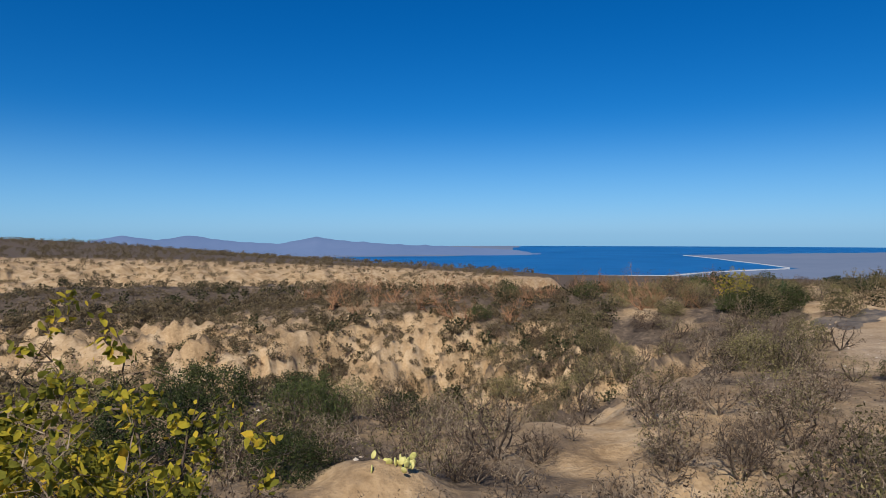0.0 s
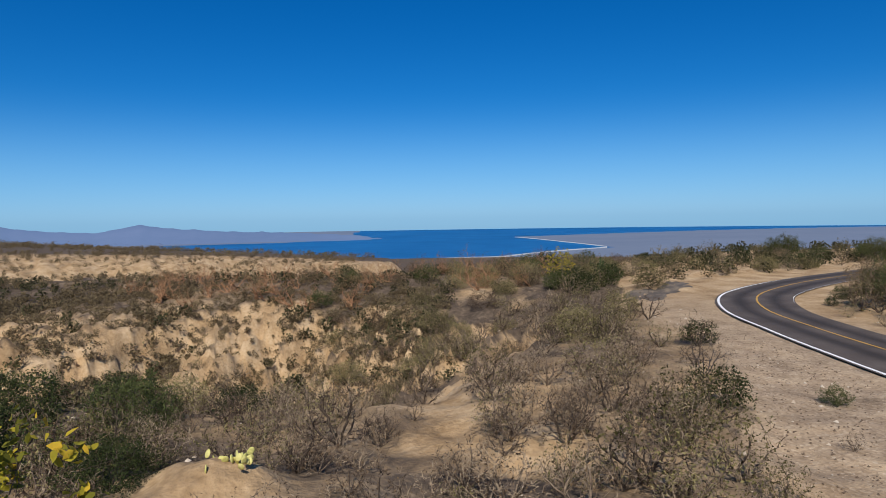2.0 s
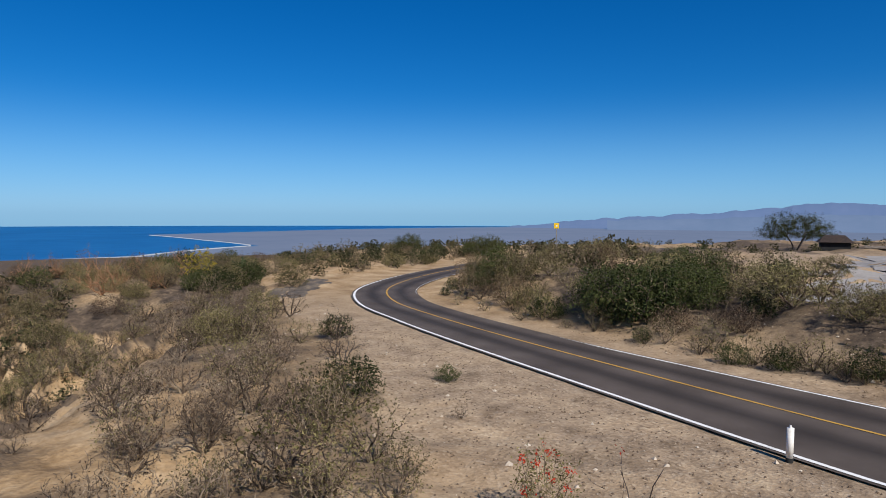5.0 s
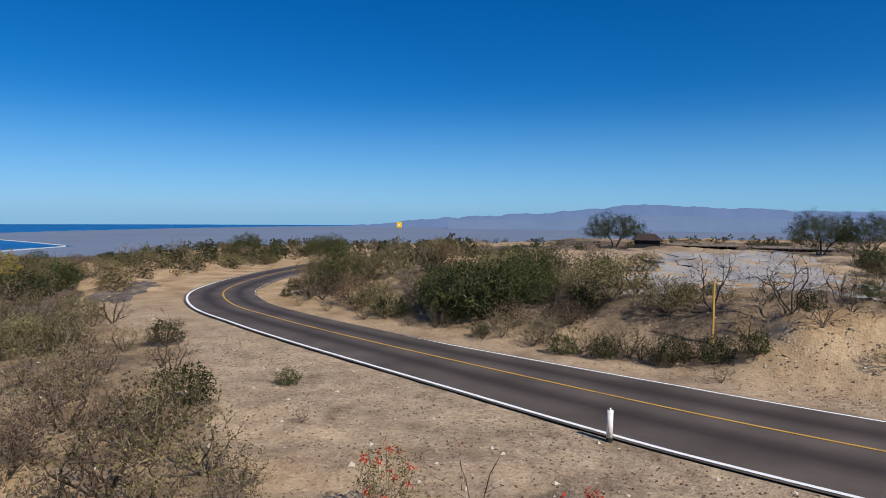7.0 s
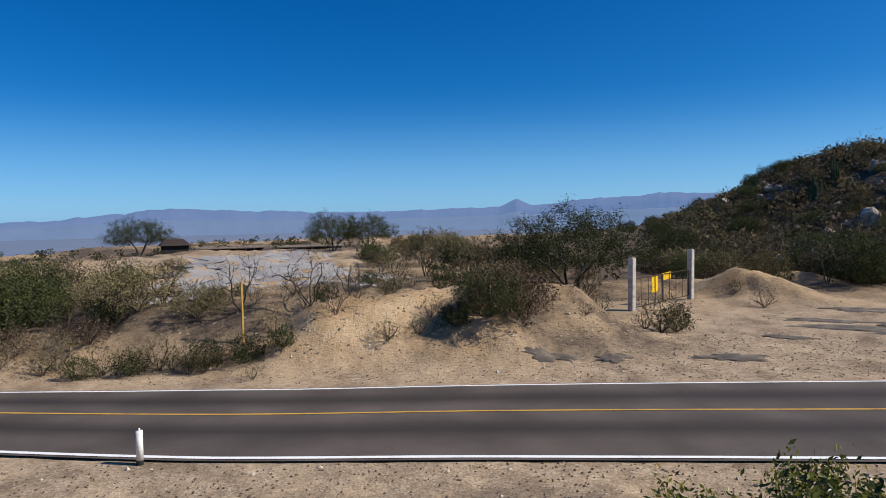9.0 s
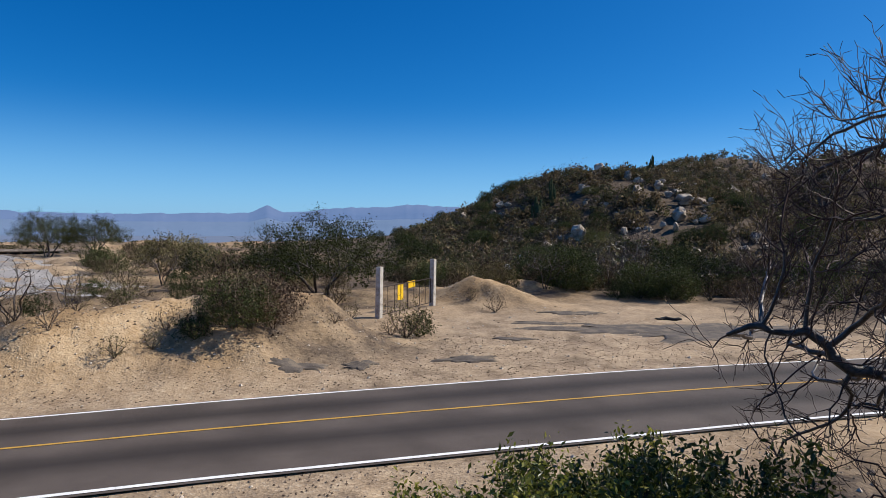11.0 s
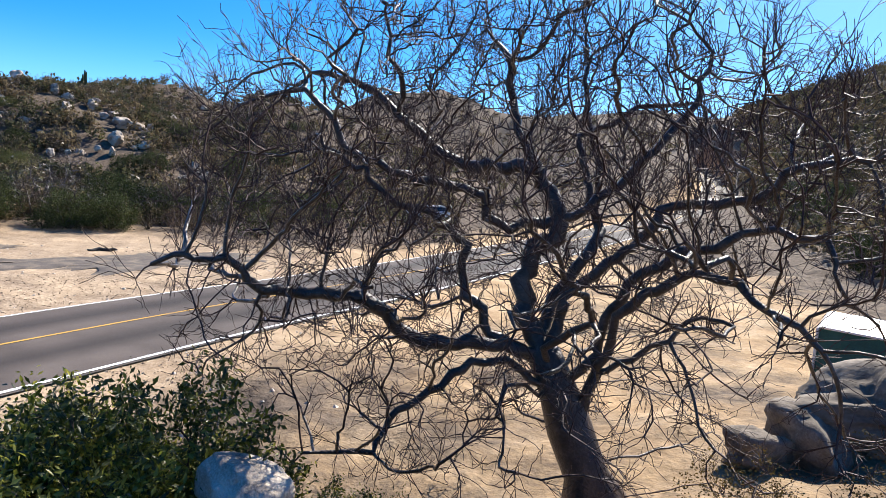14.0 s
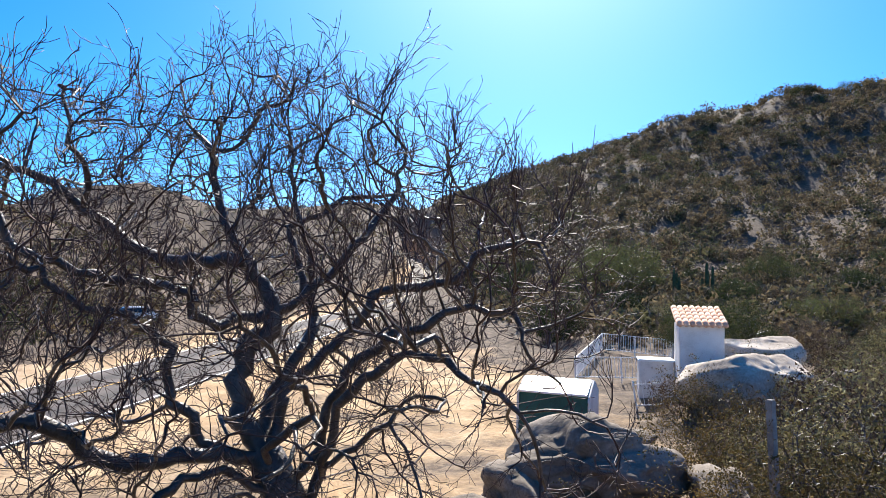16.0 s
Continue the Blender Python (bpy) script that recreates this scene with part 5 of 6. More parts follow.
    limb(mid[3], (0.47, -0.57, 4.02), (0.06, -0.69, 4.38), (-0.32, -0.78, 4.86), (-0.71, -0.86, 5.48), (-0.79, -0.85, 6.0))
    back = limb(5, (0.93, -0.74, 2.6), (0.4, -1.28, 3.56), (0.85, -1.55, 4.9), (0.08, -1.89, 5.4), (-1.0, -1.98, 5.6))
    limb(back[1], (0.55, -1.16, 4.6), (0.78, -1.24, 5.5), (0.87, -1.35, 6.2))
    cx, cy = at(-170, 8.5)
    u = rng.normal(0, 1, (26000, 3))
    u /= np.linalg.norm(u, axis=1)[:, None]
    pts = np.array([cx - x, cy - y, 3.3]) + u * rng.uniform(0.1, 1, 26000)[:, None] ** 0.42 * np.array([5.0, 3.0, 4.6])
    wx, wy = pts[:, 0] + x, pts[:, 1] + y
    bearing = np.degrees(np.arctan2(-wx, wy))
    bearing = np.where(bearing > 0, bearing - 360, bearing)
    roof = np.interp(bearing, [-206, -202, -198.5, -194, -190.8, -186, -181, -174, -171, -165, -158, -153.7, -147, -143, -138, -134], [-3.0, 1.0, 11.0, 14.0, 15.0, 17.0, 19.5, 20.7, 20.5, 17.5, 17.4, 15.5, 13.5, 9.0, -5.0, -12.0])
    rise = np.degrees(np.arctan2(pts[:, 2] + z - EYE, np.hypot(wx, wy)))
    pts = pts[(pts[:, 2] > 0.55 + 0.05 * np.abs(pts[:, 0])) & (rise < roof + rng.normal(-5.0, 1.6, len(rise))) & (np.hypot(wx, wy) > 5.2) & (rng.random(len(rise)) < np.interp(pts[:, 2] + 0.6 * np.minimum(0, pts[:, 0] - 0.9), [0.8, 1.7, 2.7], [0.1, 0.45, 1.0]))][:4600]
    nodes, parent = crown_skeleton(rng, start, above, pts, 0.17, 2.4, 0.30, 0.13, 0.5, 0.15)
    n = len(nodes)
    kids = [[] for _ in range(n)]
    for k in range(1, n):
        kids[parent[k]].append(k)
    power = 2.15
    flow = np.zeros(n)
    for k in range(n - 1, -1, -1):
        flow[k] = sum(flow[c] for c in kids[k]) if kids[k] else 0.0102 ** power
    r = flow ** (1 / power)
    r = np.minimum(r, 0.14)
    r[:6] = (0.47, 0.39, 0.33, 0.3, 0.27, 0.23)
    for k in range(len(start), n):
        sway = 0.006 if r[k] < 0.03 else 0.035
        nodes[k] += rng.normal(0, sway, 3)
    twigs = Twigs()

    def twig(p, d, length, thick, depth):
        """A stiff angular twig that bends a little at each joint and forks there."""
        d = d / np.linalg.norm(d)
        bend = np.cross(d, rng.normal(0, 1, 3))
        bend *= 0.15 / (np.linalg.norm(bend) + 1e-6)
        for k in range(max(1, round(length / 0.1))):
            way = d + bend * (-1) ** k + rng.normal(0, 0.07, 3)
            q = p + way / np.linalg.norm(way) * 0.1
            twigs.add(p, q, thick, thick * 0.9)
            p, thick = q, thick * 0.9
            if depth and rng.random() < 0.46:
                side = d * 0.75 + rng.normal(0, 0.55, 3) + np.array([0, 0, 0.12])
                twig(p, side, length * rng.uniform(0.25, 0.6), max(0.0038, thick * 0.8), depth - 1)

    stack = [0]
    while stack:
        k = stack.pop()
        path = [parent[k], k] if parent[k] >= 0 else [k]
        while kids[path[-1]]:
            c = sorted(kids[path[-1]], key=lambda q: -r[q])
            stack.extend(c[1:])
            path.append(c[0])
        rr = r[path].copy()
        if path[0] != 0:
            rr[0] = min(rr[0], rr[1] * 1.25)
        thick = max(1, int(np.sum(rr > 0.016)))
        if rr[1] > 0.016 and thick > 2:
            name = "trunk" if path[0] == 0 else "limb" if rr[1] > 0.05 else "side_branch"
            sides = 14 if name == "trunk" else 9 if name == "limb" else 6
            knots = rr[:thick] * (1 + rng.normal(0, 0.07, thick))
            part(name, tube(name, nodes[path[:thick]], knots, sides, BARK), ob)
            rest = path[thick - 1:]
        else:
            rest = path
        for a, b in zip(rest[:-1], rest[1:]):
            twigs.add(nodes[a], nodes[b], min(r[a], r[b] * 1.3), r[b])
        for b in path[1:]:
            if r[b] < 0.045 and b >= len(start) - 1 or r[b] < 0.02:
                ahead = nodes[b] - nodes[parent[b]]
                ahead /= np.linalg.norm(ahead) + 1e-6
                for _ in range(4 if not kids[b] else rng.poisson(0.75)):
                    high = nodes[b][2] > 2.8
                    d = ahead * 0.7 + rng.normal(0, 0.45, 3) + np.array([0, 0, 0.7 if high else 0.1])
                    twig(nodes[b], d, rng.uniform(0.2, 0.5) * (1.35 if high and not kids[b] else 1), 0.0058, 2)
    tagged(part("twig_mass", twigs.mesh("twig_mass", DARK_TWIG, 3), ob), kind="stuff")
    bm = bmesh.new()
    bmesh.ops.create_icosphere(bm, subdivisions=2, radius=1, matrix=pose(3.38, 0.07, 6.36, 0, 70, 40) @ Matrix.Diagonal((0.03, 0.028, 0.065, 1)))
    part("seed_pod", bm_mesh("seed_pod", bm, DARK_TWIG, True), ob, "single dry dark seed pod")
    return tagged(ob, "large leafless tree with crooked dark limbs and spiky twigs", "tree")


hero_tree()

# ---- along the road ----
def marker_post(x, y):
    ob = empty("marker_post", pose(x, y, gz(x, y) - 0.05, 0, 1.5, 0))
    bm = bmesh.new()
    bmesh.ops.create_cone(bm, cap_ends=True, segments=20, radius1=0.07, radius2=0.07, depth=0.68, matrix=Matrix.Translation((0, 0, 0.47)))
    bmesh.ops.bevel(bm, geom=[e for e in bm.edges if all(v.co.z > 0.8 for v in e.verts)], offset=0.05, segments=4, affect="EDGES")
    part("white_pole", bm_mesh("white_pole", bm, WHITE, True), ob, "white painted pole with a rounded top")
    bm = bmesh.new()
    bmesh.ops.create_cone(bm, cap_ends=True, segments=20, radius1=0.075, radius2=0.074, depth=0.17, matrix=Matrix.Translation((0, 0, 0.06)))
    part("black_base", bm_mesh("black_base", bm, BLACK), ob, "black painted base")
    return tagged(ob, "white roadside delineator post with a black base beside the asphalt", "post")


marker_post(14.33, 4.86)


def stake(x, y, h, mat, label, w=0.09, lean=0):
    ob = new("stake", box("stake", w, w * 0.8, h + 0.2, mat, 0.012))
    ob.matrix_basis = pose(x, y, gz(x, y) - 0.2, lean, 0, 25)
    return tagged(ob, label, "post")


stake(24.2, 4.5, 2.15, WOOD, "thin yellow painted marker stake on the roadside bank")
stake(*at(-213.6, 12.5), 2.2, GREY_WOOD, "grey weathered wooden fence post among shrubs", 0.14, 3)


def small_sign(x, y, z_top):
    z = gz(x, y)
    ob = empty("road_sign", pose(x, y, z, 0, 0, -53))
    part("pole", box("pole", 0.09, 0.09, z_top - z + 0.1, GREY_WOOD, 0.01, Matrix.Translation((0, 0, -0.1))), ob)
    plate = part("plate", box("plate", 0.46, 0.02, 0.5, YELLOW_SIGN, 0.008, Matrix.Translation((0, -0.06, z_top - z - 0.35))), ob, "square yellow warning plate")
    part("symbol", box("symbol", 0.16, 0.008, 0.12, WHITE, 0.003, Matrix.Translation((0, -0.076, z_top - z - 0.17))), plate)
    return tagged(ob, "small yellow road sign on a grey pole in scrub", "sign")


small_sign(*at(-53.6, 62), EYE - 62 * math.tan(radians(0.85)))


def gate():
    (ax, ay), (bx, by) = at(-112.4, 34.5), at(-117.05, 39.8)
    for x, y, h, turn in ((ax, ay, 2.68, 28), (bx, by, 2.82, 28)):
        ob = new("gate_pillar", bm_mesh("gate_pillar", box_bm(0.30, 0.28, h + 0.2, 0.02), CONCRETE))
        ob.matrix_basis = pose(x, y, gz(x, y) - 0.2, 0.8, 0, turn)
        tagged(ob, "weathered square concrete gate pillar, whitish and chipped", "pillar", "gate pillars")
    gap = math.hypot(bx - ax, by - ay) - 0.34
    turn = math.degrees(math.atan2(by - ay, bx - ax))
    z0 = (gz(ax, ay) + gz(bx, by)) / 2 + 0.12
    ob = empty("iron_gate", pose((ax + bx) / 2, (ay + by) / 2, z0, 0, -1.0, turn))
    for k, w in ((-1, 0.5), (1, 0.5)):
        leaf = part("gate_leaf", box("gate_leaf", gap / 2 - 0.03, 0.035, 0.04, IRON, 0.004, Matrix.Translation((k * gap / 4, 0, 1.50))), ob)
        part("bottom_rail", box("bottom_rail", gap / 2 - 0.03, 0.035, 0.04, IRON, 0.004, Matrix.Translation((k * gap / 4, 0, 0.05))), leaf)
        for i in range(5):
            thick = 0.05 if i in (0, 4) else 0.025
            part("bar", box("bar", thick, thick, 1.45, IRON, 0.003, Matrix.Translation((k * gap / 4 + (i - 2) * (gap / 2 - 0.08) / 4, 0, 0.06))), leaf)
    tagged(ob, "low black iron bar gate closed between concrete pillars", "gate")
    for w, h, cx, cz, rows in ((0.62, 0.9, -0.75, 0.62, 4), (0.95, 0.38, 0.45, 1.2, 1)):
        s = empty("notice_board", pose((ax + bx) / 2, (ay + by) / 2, z0, 0, 0, turn) @ pose(cx, 0.035, cz, 0, 0 if rows > 1 else -3, 0))
        part("plate", box("plate", w, 0.012, h, YELLOW_SIGN, 0.004), s)
        for r in range(rows):
            part("lettering", box("lettering", w * (0.7, 0.5, 0.62, 0.3)[r], 0.003, 0.045, LETTER, 0.0, Matrix.Translation((0, 0.0085, h * (0.82 - r * 0.22) - 0.035 - (0.25 * h if rows == 1 else 0)))), s)
        tagged(s, "yellow notice board with dark lettering wired to the gate", "sign", "gate notices")


gate()


def long_wall():
    for az0, az1, d, h in ((-76.6, -81.5, 90, 0.8), (-82.2, -88, 92, 0.9)):
        (ax, ay), (bx, by) = at(az0, d), at(az1, d)
        n = math.hypot(bx - ax, by - ay)
        x, y = (ax + bx) / 2, (ay + by) / 2
        ob = empty("low_shed", pose(x, y, gz(x, y), 0, 0, math.degrees(math.atan2(by - ay, bx - ax))))
        part("back_wall", box("back_wall", n, 0.25, h, BLACK, 0.02, Matrix.Translation((0, 0, -0.3))), ob)
        part("roof", box("roof", n + 0.3, 1.6, 0.1, GREY_ROCK, 0.02, Matrix.Translation((0, -0.6, h - 0.3)) @ pose(0, 0, 0, 8)), ob)
        for k in range(8):
            part("support", box("support", 0.12, 0.12, h, GREY_WOOD, 0.01, Matrix.Translation(((k / 7 - 0.5) * (n - 0.3), -1.2, -0.35))), ob)
        tagged(ob, "long low dark open shed across the gravel lot", "shed", "low sheds")
    x, y = at(-74.6, 88)
    ob = empty("hut", pose(x, y, gz(x, y), 0, 0, -70))
    part("wall", box("wall", 3.0, 2.5, 1.2, BLACK, 0.02, Matrix.Translation((0, 0, -0.2))), ob)
    bm = bmesh.new()
    q = [bm.verts.new(c) for c in ((-1.8, -1.6, 0.95), (1.8, -1.6, 0.95), (1.8, 1.6, 0.95), (-1.8, 1.6, 0.95), (-1.0, 0, 1.75), (1.0, 0, 1.75))]
    for f in ((0, 1, 5, 4), (1, 2, 5), (2, 3, 4, 5), (3, 0, 4), (3, 2, 1, 0)):
        bm.faces.new([q[i] for i in f])
    part("roof", bm_mesh("roof", bm, IRON), ob, "dark pitched roof")
    tagged(ob, "small dark hut with a pitched roof", "hut")


long_wall()


def niche(x, y, w, h, turn):
    ob = empty("wayside_shrine", pose(x, y, gz(x, y) - 0.05, 0, 0, turn))
    part("pedestal", box("pedestal", w * 1.1, w, h * 0.35, WHITE, 0.02), ob)
    bm = bmesh.new()
    n = 12
    prof = [(-w / 2, 0), (w / 2, 0)] + [(w / 2 * math.cos(a), h * 0.38 + w / 2 * math.sin(a)) for a in np.linspace(0, math.pi, n)]
    ring = [bm.verts.new((px, -w / 2, h * 0.35 + pz)) for px, pz in prof]
    f = bm.faces.new(ring)
    ext = bmesh.ops.extrude_face_region(bm, geom=[f])
    bmesh.ops.translate(bm, vec=(0, w * 0.9, 0), verts=[v for v in ext["geom"] if isinstance(v, bmesh.types.BMVert)])
    part("vault", bm_mesh("vault", bm, WHITE), ob)
    part("opening", box("opening", w * 0.55, 0.02, h * 0.42, GREY_ROCK, 0.0, Matrix.Translation((0, -w / 2 - 0.012, h * 0.40))), ob)
    return tagged(ob, "small white vaulted wayside shrine among bushes", "shrine", "white shrines")


niche(*at(-123.6, 57), 0.95, 1.5, 57)
niche(*at(-126.2, 64), 0.9, 1.5, 57)


def cross(x, y, h):
    ob = empty("cross", pose(x, y, gz(x, y) - 0.1, 0, 4, 60))
    part("upright", box("upright", 0.12, 0.1, h, WHITE, 0.01), ob)
    part("crossbar", box("crossbar", h * 0.45, 0.11, 0.12, WHITE, 0.01, Matrix.Translation((0, 0, h * 0.66))), ob)
    tagged(ob, "white wooden cross on the slope", "cross")


cross(*at(-124.8, 62), 2.3)

# ---- the green booth and the tiled shrine ----
def booth():
    x, y = at(-197.4, 21.4)
    ob = empty("green_booth", pose(x, y, gz(x, y), 0, 0, 150))
    w, dp, h, rise = 2.1, 1.6, 1.5, 0.34
    part("wall", box("wall", w, dp, h + 0.1, GREEN_PAINT, 0.015, Matrix.Translation((0, 0, -0.1))), ob, "dark green painted wall")
    for s in (-1, 1):
        bm = bmesh.new()
        q = [bm.verts.new((s * (w / 2 + 0.005 + e), yy, zz)) for e in (0, 0.06) for yy, zz in ((-dp / 2 - 0.04, -0.1), (dp / 2 + 0.04, -0.1), (dp / 2 + 0.04, h), (0, h + rise + 0.05), (-dp / 2 - 0.04, h))]
        bm.faces.new(q[:5])
        bm.faces.new(q[9:4:-1])
        for i in range(5):
            bm.faces.new((q[i], q[5 + i], q[5 + (i + 1) % 5], q[(i + 1) % 5]))
        bmesh.ops.recalc_face_normals(bm, faces=bm.faces[:])
        part("gable", bm_mesh("gable", bm, CREAM), ob, "cream plastered gable end")
        sl = math.hypot(dp / 2 + 0.08, rise)
        slope = math.degrees(math.atan2(rise, dp / 2 + 0.08))
        part("roof_slope", box("roof_slope", w - 0.02, sl, 0.07, ROOF_WHITE, 0.01, pose(0, s * (dp / 4 + 0.04), h + rise / 2, -s * slope)), ob, "whitewashed sloping roof")
    return tagged(ob, "small dark green booth with a white pitched roof on bare dirt", "booth")


booth()


def tiled_shrine():
    x, y = at(-208.6, 28.6)
    z = gz(x, y)
    ob = empty("tiled_shrine", pose(x, y, z - 0.1, 0, 0, 160))
    part("tower", box("tower", 1.65, 1.6, 3.0, CREAM, 0.02), ob, "cream plastered tower wall")
    roof = part("roof", box("roof", 1.9, 1.9, 0.07, CLAY, 0.01, pose(0, 0, 3.2, 17)), ob, "clay tiled lean-to roof")
    bm = bmesh.new()
    bmesh.ops.create_cone(bm, cap_ends=True, segments=10, radius1=0.115, radius2=0.095, depth=0.42)
    tile_mesh = bm_mesh("roof_tile", bm, CLAY, True)
    for i in range(8):
        for j in range(5):
            part("roof_tile", tile_mesh, roof, m=pose(-0.84 + i * 0.24, 0, 3.27, 17) @ pose(0, -0.82 + j * 0.40, 0.02 + 0.0 * j, 92))
    part("ridge_cap", box("ridge_cap", 1.95, 0.16, 0.12, CLAY, 0.04, pose(0, 0.95, 3.5)), ob)
    tagged(ob, "tall cream shrine with a red clay tile roof, beside boulders", "shrine")
    x, y = at(-205.3, 29.5)
    ob = empty("altar_block", pose(x, y, gz(x, y) - 0.1, 0, 0, 160))
    part("block", box("block", 1.35, 1.1, 1.6, CREAM, 0.02), ob)
    part("slab", box("slab", 1.45, 1.2, 0.09, WHITE, 0.02, Matrix.Translation((0, 0, 1.6))), ob, "white topped slab")
    tagged(ob, "cream masonry altar block with a white top slab", "altar")


tiled_shrine()
bar_mesh = box("fence_bar", 0.022, 0.022, 1.0, WHITE, 0.0)
post_mesh = box("fence_post", 0.06, 0.06, 1.25, WHITE, 0.006)


def railing(a, b, h=1.1):
    n = math.hypot(b[0] - a[0], b[1] - a[1])
    turn = math.degrees(math.atan2(b[1] - a[1], b[0] - a[0]))
    za, zb = gz(*a), gz(*b)
    tilt = -math.degrees(math.atan2(zb - za, n))
    ob = empty("white_railing", pose(a[0], a[1], za, 0, tilt, turn))
    for z in (0.15, h):
        part("rail", box("rail", n, 0.04, 0.035, WHITE, 0.004, Matrix.Translation((n / 2, 0, z))), ob)
    for k in range(int(n / 0.16) + 1):
        part("bar", bar_mesh, ob, m=pose(min(n, k * 0.16), 0, 0.12))
    for k in range(int(n / 2.2) + 2):
        part("post", post_mesh, ob, m=pose(min(n, k * 2.2), 0, -0.1))
    tagged(ob, "white painted iron railing with thin upright bars", "railing", "shrine railings")


PA, PB, PC, PD = at(-199.0, 33.5), at(-201.2, 43), at(-206.8, 41), at(-205.6, 33)
for a, b in ((PA, PB), (PB, PC), (PA, PD)):
    railing(a, b)
railing(at(-203.9, 27.2), at(-206.6, 27.0), 0.95)


# ---- parked car ----
def car():
    x, y = at(-162.6, 66)
    ob = empty("parked_car", pose(x, y, gz(x, y), 0, 0, 35))

    def shell(name, prof, w0, w1, mat, label=""):
        bm = bmesh.new()
        a = [bm.verts.new((px, -wd / 2, pz)) for px, pz, wd in [(px, pz, w0 if pz < 1.0 else w1) for px, pz in prof]]
        b = [bm.verts.new((v.co.x, -v.co.y, v.co.z)) for v in a]
        n = len(a)
        bm.faces.new(a)
        bm.faces.new(b[::-1])
        for i in range(n):
            bm.faces.new((a[(i + 1) % n], a[i], b[i], b[(i + 1) % n]))
        bmesh.ops.recalc_face_normals(bm, faces=bm.faces[:])
        bmesh.ops.bevel(bm, geom=bm.edges[:], offset=0.05, segments=2, affect="EDGES")
        return part(name, bm_mesh(name, bm, mat, False), ob, label)

    body = shell("body", [(-2.2, 0.35), (2.15, 0.35), (2.2, 0.75), (2.1, 0.95), (1.2, 1.04), (-2.15, 1.06), (-2.25, 0.7)], 1.78, 1.74, CAR_PAINT)
    shell("cabin", [(1.1, 1.0), (0.45, 1.58), (-1.7, 1.62), (-2.05, 1.02)], 1.66, 1.36, CAR_PAINT)
    part("windscreen", box("windscreen", 0.02, 1.25, 0.70, GLASS_DARK, 0.008, pose(1.06, 0, 1.03, 0, -48)), ob)
    for s in (-1, 1):
        part("side_window", box("side_window", 2.3, 0.02, 0.40, GLASS_DARK, 0.008, pose(-0.6, s * 0.80, 1.10, s * 14)), ob)
        part("headlight", box("headlight", 0.06, 0.36, 0.16, WHITE, 0.02, pose(2.17, s * 0.62, 0.68)), ob)
        for px in (-1.35, 1.35):
            bm = bmesh.new()
            bmesh.ops.create_cone(bm, cap_ends=True, segments=20, radius1=0.34, radius2=0.34, depth=0.22, matrix=pose(px, s * 0.8, 0.34, 90))
            bmesh.ops.bevel(bm, geom=bm.edges[:], offset=0.03, segments=1, affect="EDGES")
            tyre = part("tyre", bm_mesh("tyre", bm, BLACK), ob)
            bm = bmesh.new()
            bmesh.ops.create_cone(bm, cap_ends=True, segments=16, radius1=0.2, radius2=0.18, depth=0.24, matrix=pose(px, s * 0.81, 0.34, 90))
            part("rim", bm_mesh("rim", bm, CAR_PAINT), tyre)
    part("bumper", box("bumper", 0.16, 1.7, 0.22, BLACK, 0.04, pose(2.16, 0, 0.36)), ob)
    tagged(ob, "silver car parked on the dirt beside the road", "car")


car()

# ---- boulders close by ----
near_rock = boulder_mesh(21, 5, 0.7, ROCK, 0.30, 18)
knoll_rock = boulder_mesh(33, 5, 0.7, ROCK, 0.22, 7)
rock_b = boulder_mesh(24, 5, 0.8, GREY_ROCK, 0.55, 12)
rock_c = boulder_mesh(27, 4, 0.8, GREY_ROCK, 0.55, 10)
for az, d, s, mesh, turn, sink, tall, wide, lab in (
        (-147.0, 5.4, 0.47, knoll_rock, 130, 0.4, 0.8, 1.1, "pale grey rough rock on the knoll's edge"),
        (-199.6, 12.6, 1.3, rock_b, 200, 0.35, 0.98, 1.75, "large grey weathered boulder in dry brush"),
        (-193.3, 11.8, 0.8, rock_c, 120, 0.35, 1.0, 1.2, "grey cracked boulder beside a larger one"),
        (-190.0, 11.0, 0.6, rock_c, 220, 0.35, 0.9, 1.2, "low grey boulder at the edge of bare dirt"),
        (-209.5, 13.4, 0.9, rock_c, 75, 0.4, 0.8, 1.3, "grey boulder half hidden by autumn-coloured brush"),
        (-203.5, 19.5, 0.8, rock_c, 10, 0.35, 0.7, 1.3, "flat grey boulder beside the shrine path"),
        (-212.8, 26.6, 2.5, knoll_rock, 200, 0.22, 0.85, 1.3, "big rounded pale granite boulder behind brush"),
        (-213.2, 35, 1.8, knoll_rock, 320, 0.0, 0.95, 1.1, "big rounded pale granite boulder on the slope"),
        (-219, 34, 1.7, near_rock, 60, 0.3, 0.8, 1.0, "rounded pale granite boulder on the slope")):
    boulder(*at(az, d), s, 0, lab, mesh, turn, sink, 0, "near boulders", tall, wide)

# ---- single plants ----
def leafy(name, seed, height, width, stems, leaf, count, size, spread, long, label, category="shrub", kids=3.0, bark=TWIG, flower=None):
    tw, tips, rng = shrub_arrays(seed, height, width, stems, 3, 0.016, kids=kids * 0.85)
    ob = empty(name, pose(0, 0, 0))
    part("twig_crown", tw.light_mesh("twig_crown", bark), ob)
    if leaf:
        part("foliage", leaves("foliage", rng, tips, count, size, spread, leaf, long), ob)
    if flower:
        ends = [tips[i] for i in rng.integers(0, len(tips), 22) if tips[i][2] > 0.45 * height]
        part("blossom", leaves("blossom", rng, ends, 170, 0.03, 0.04, flower, 1.6), ob, "clusters of small red flowers")
    return tagged(ob, label, category)


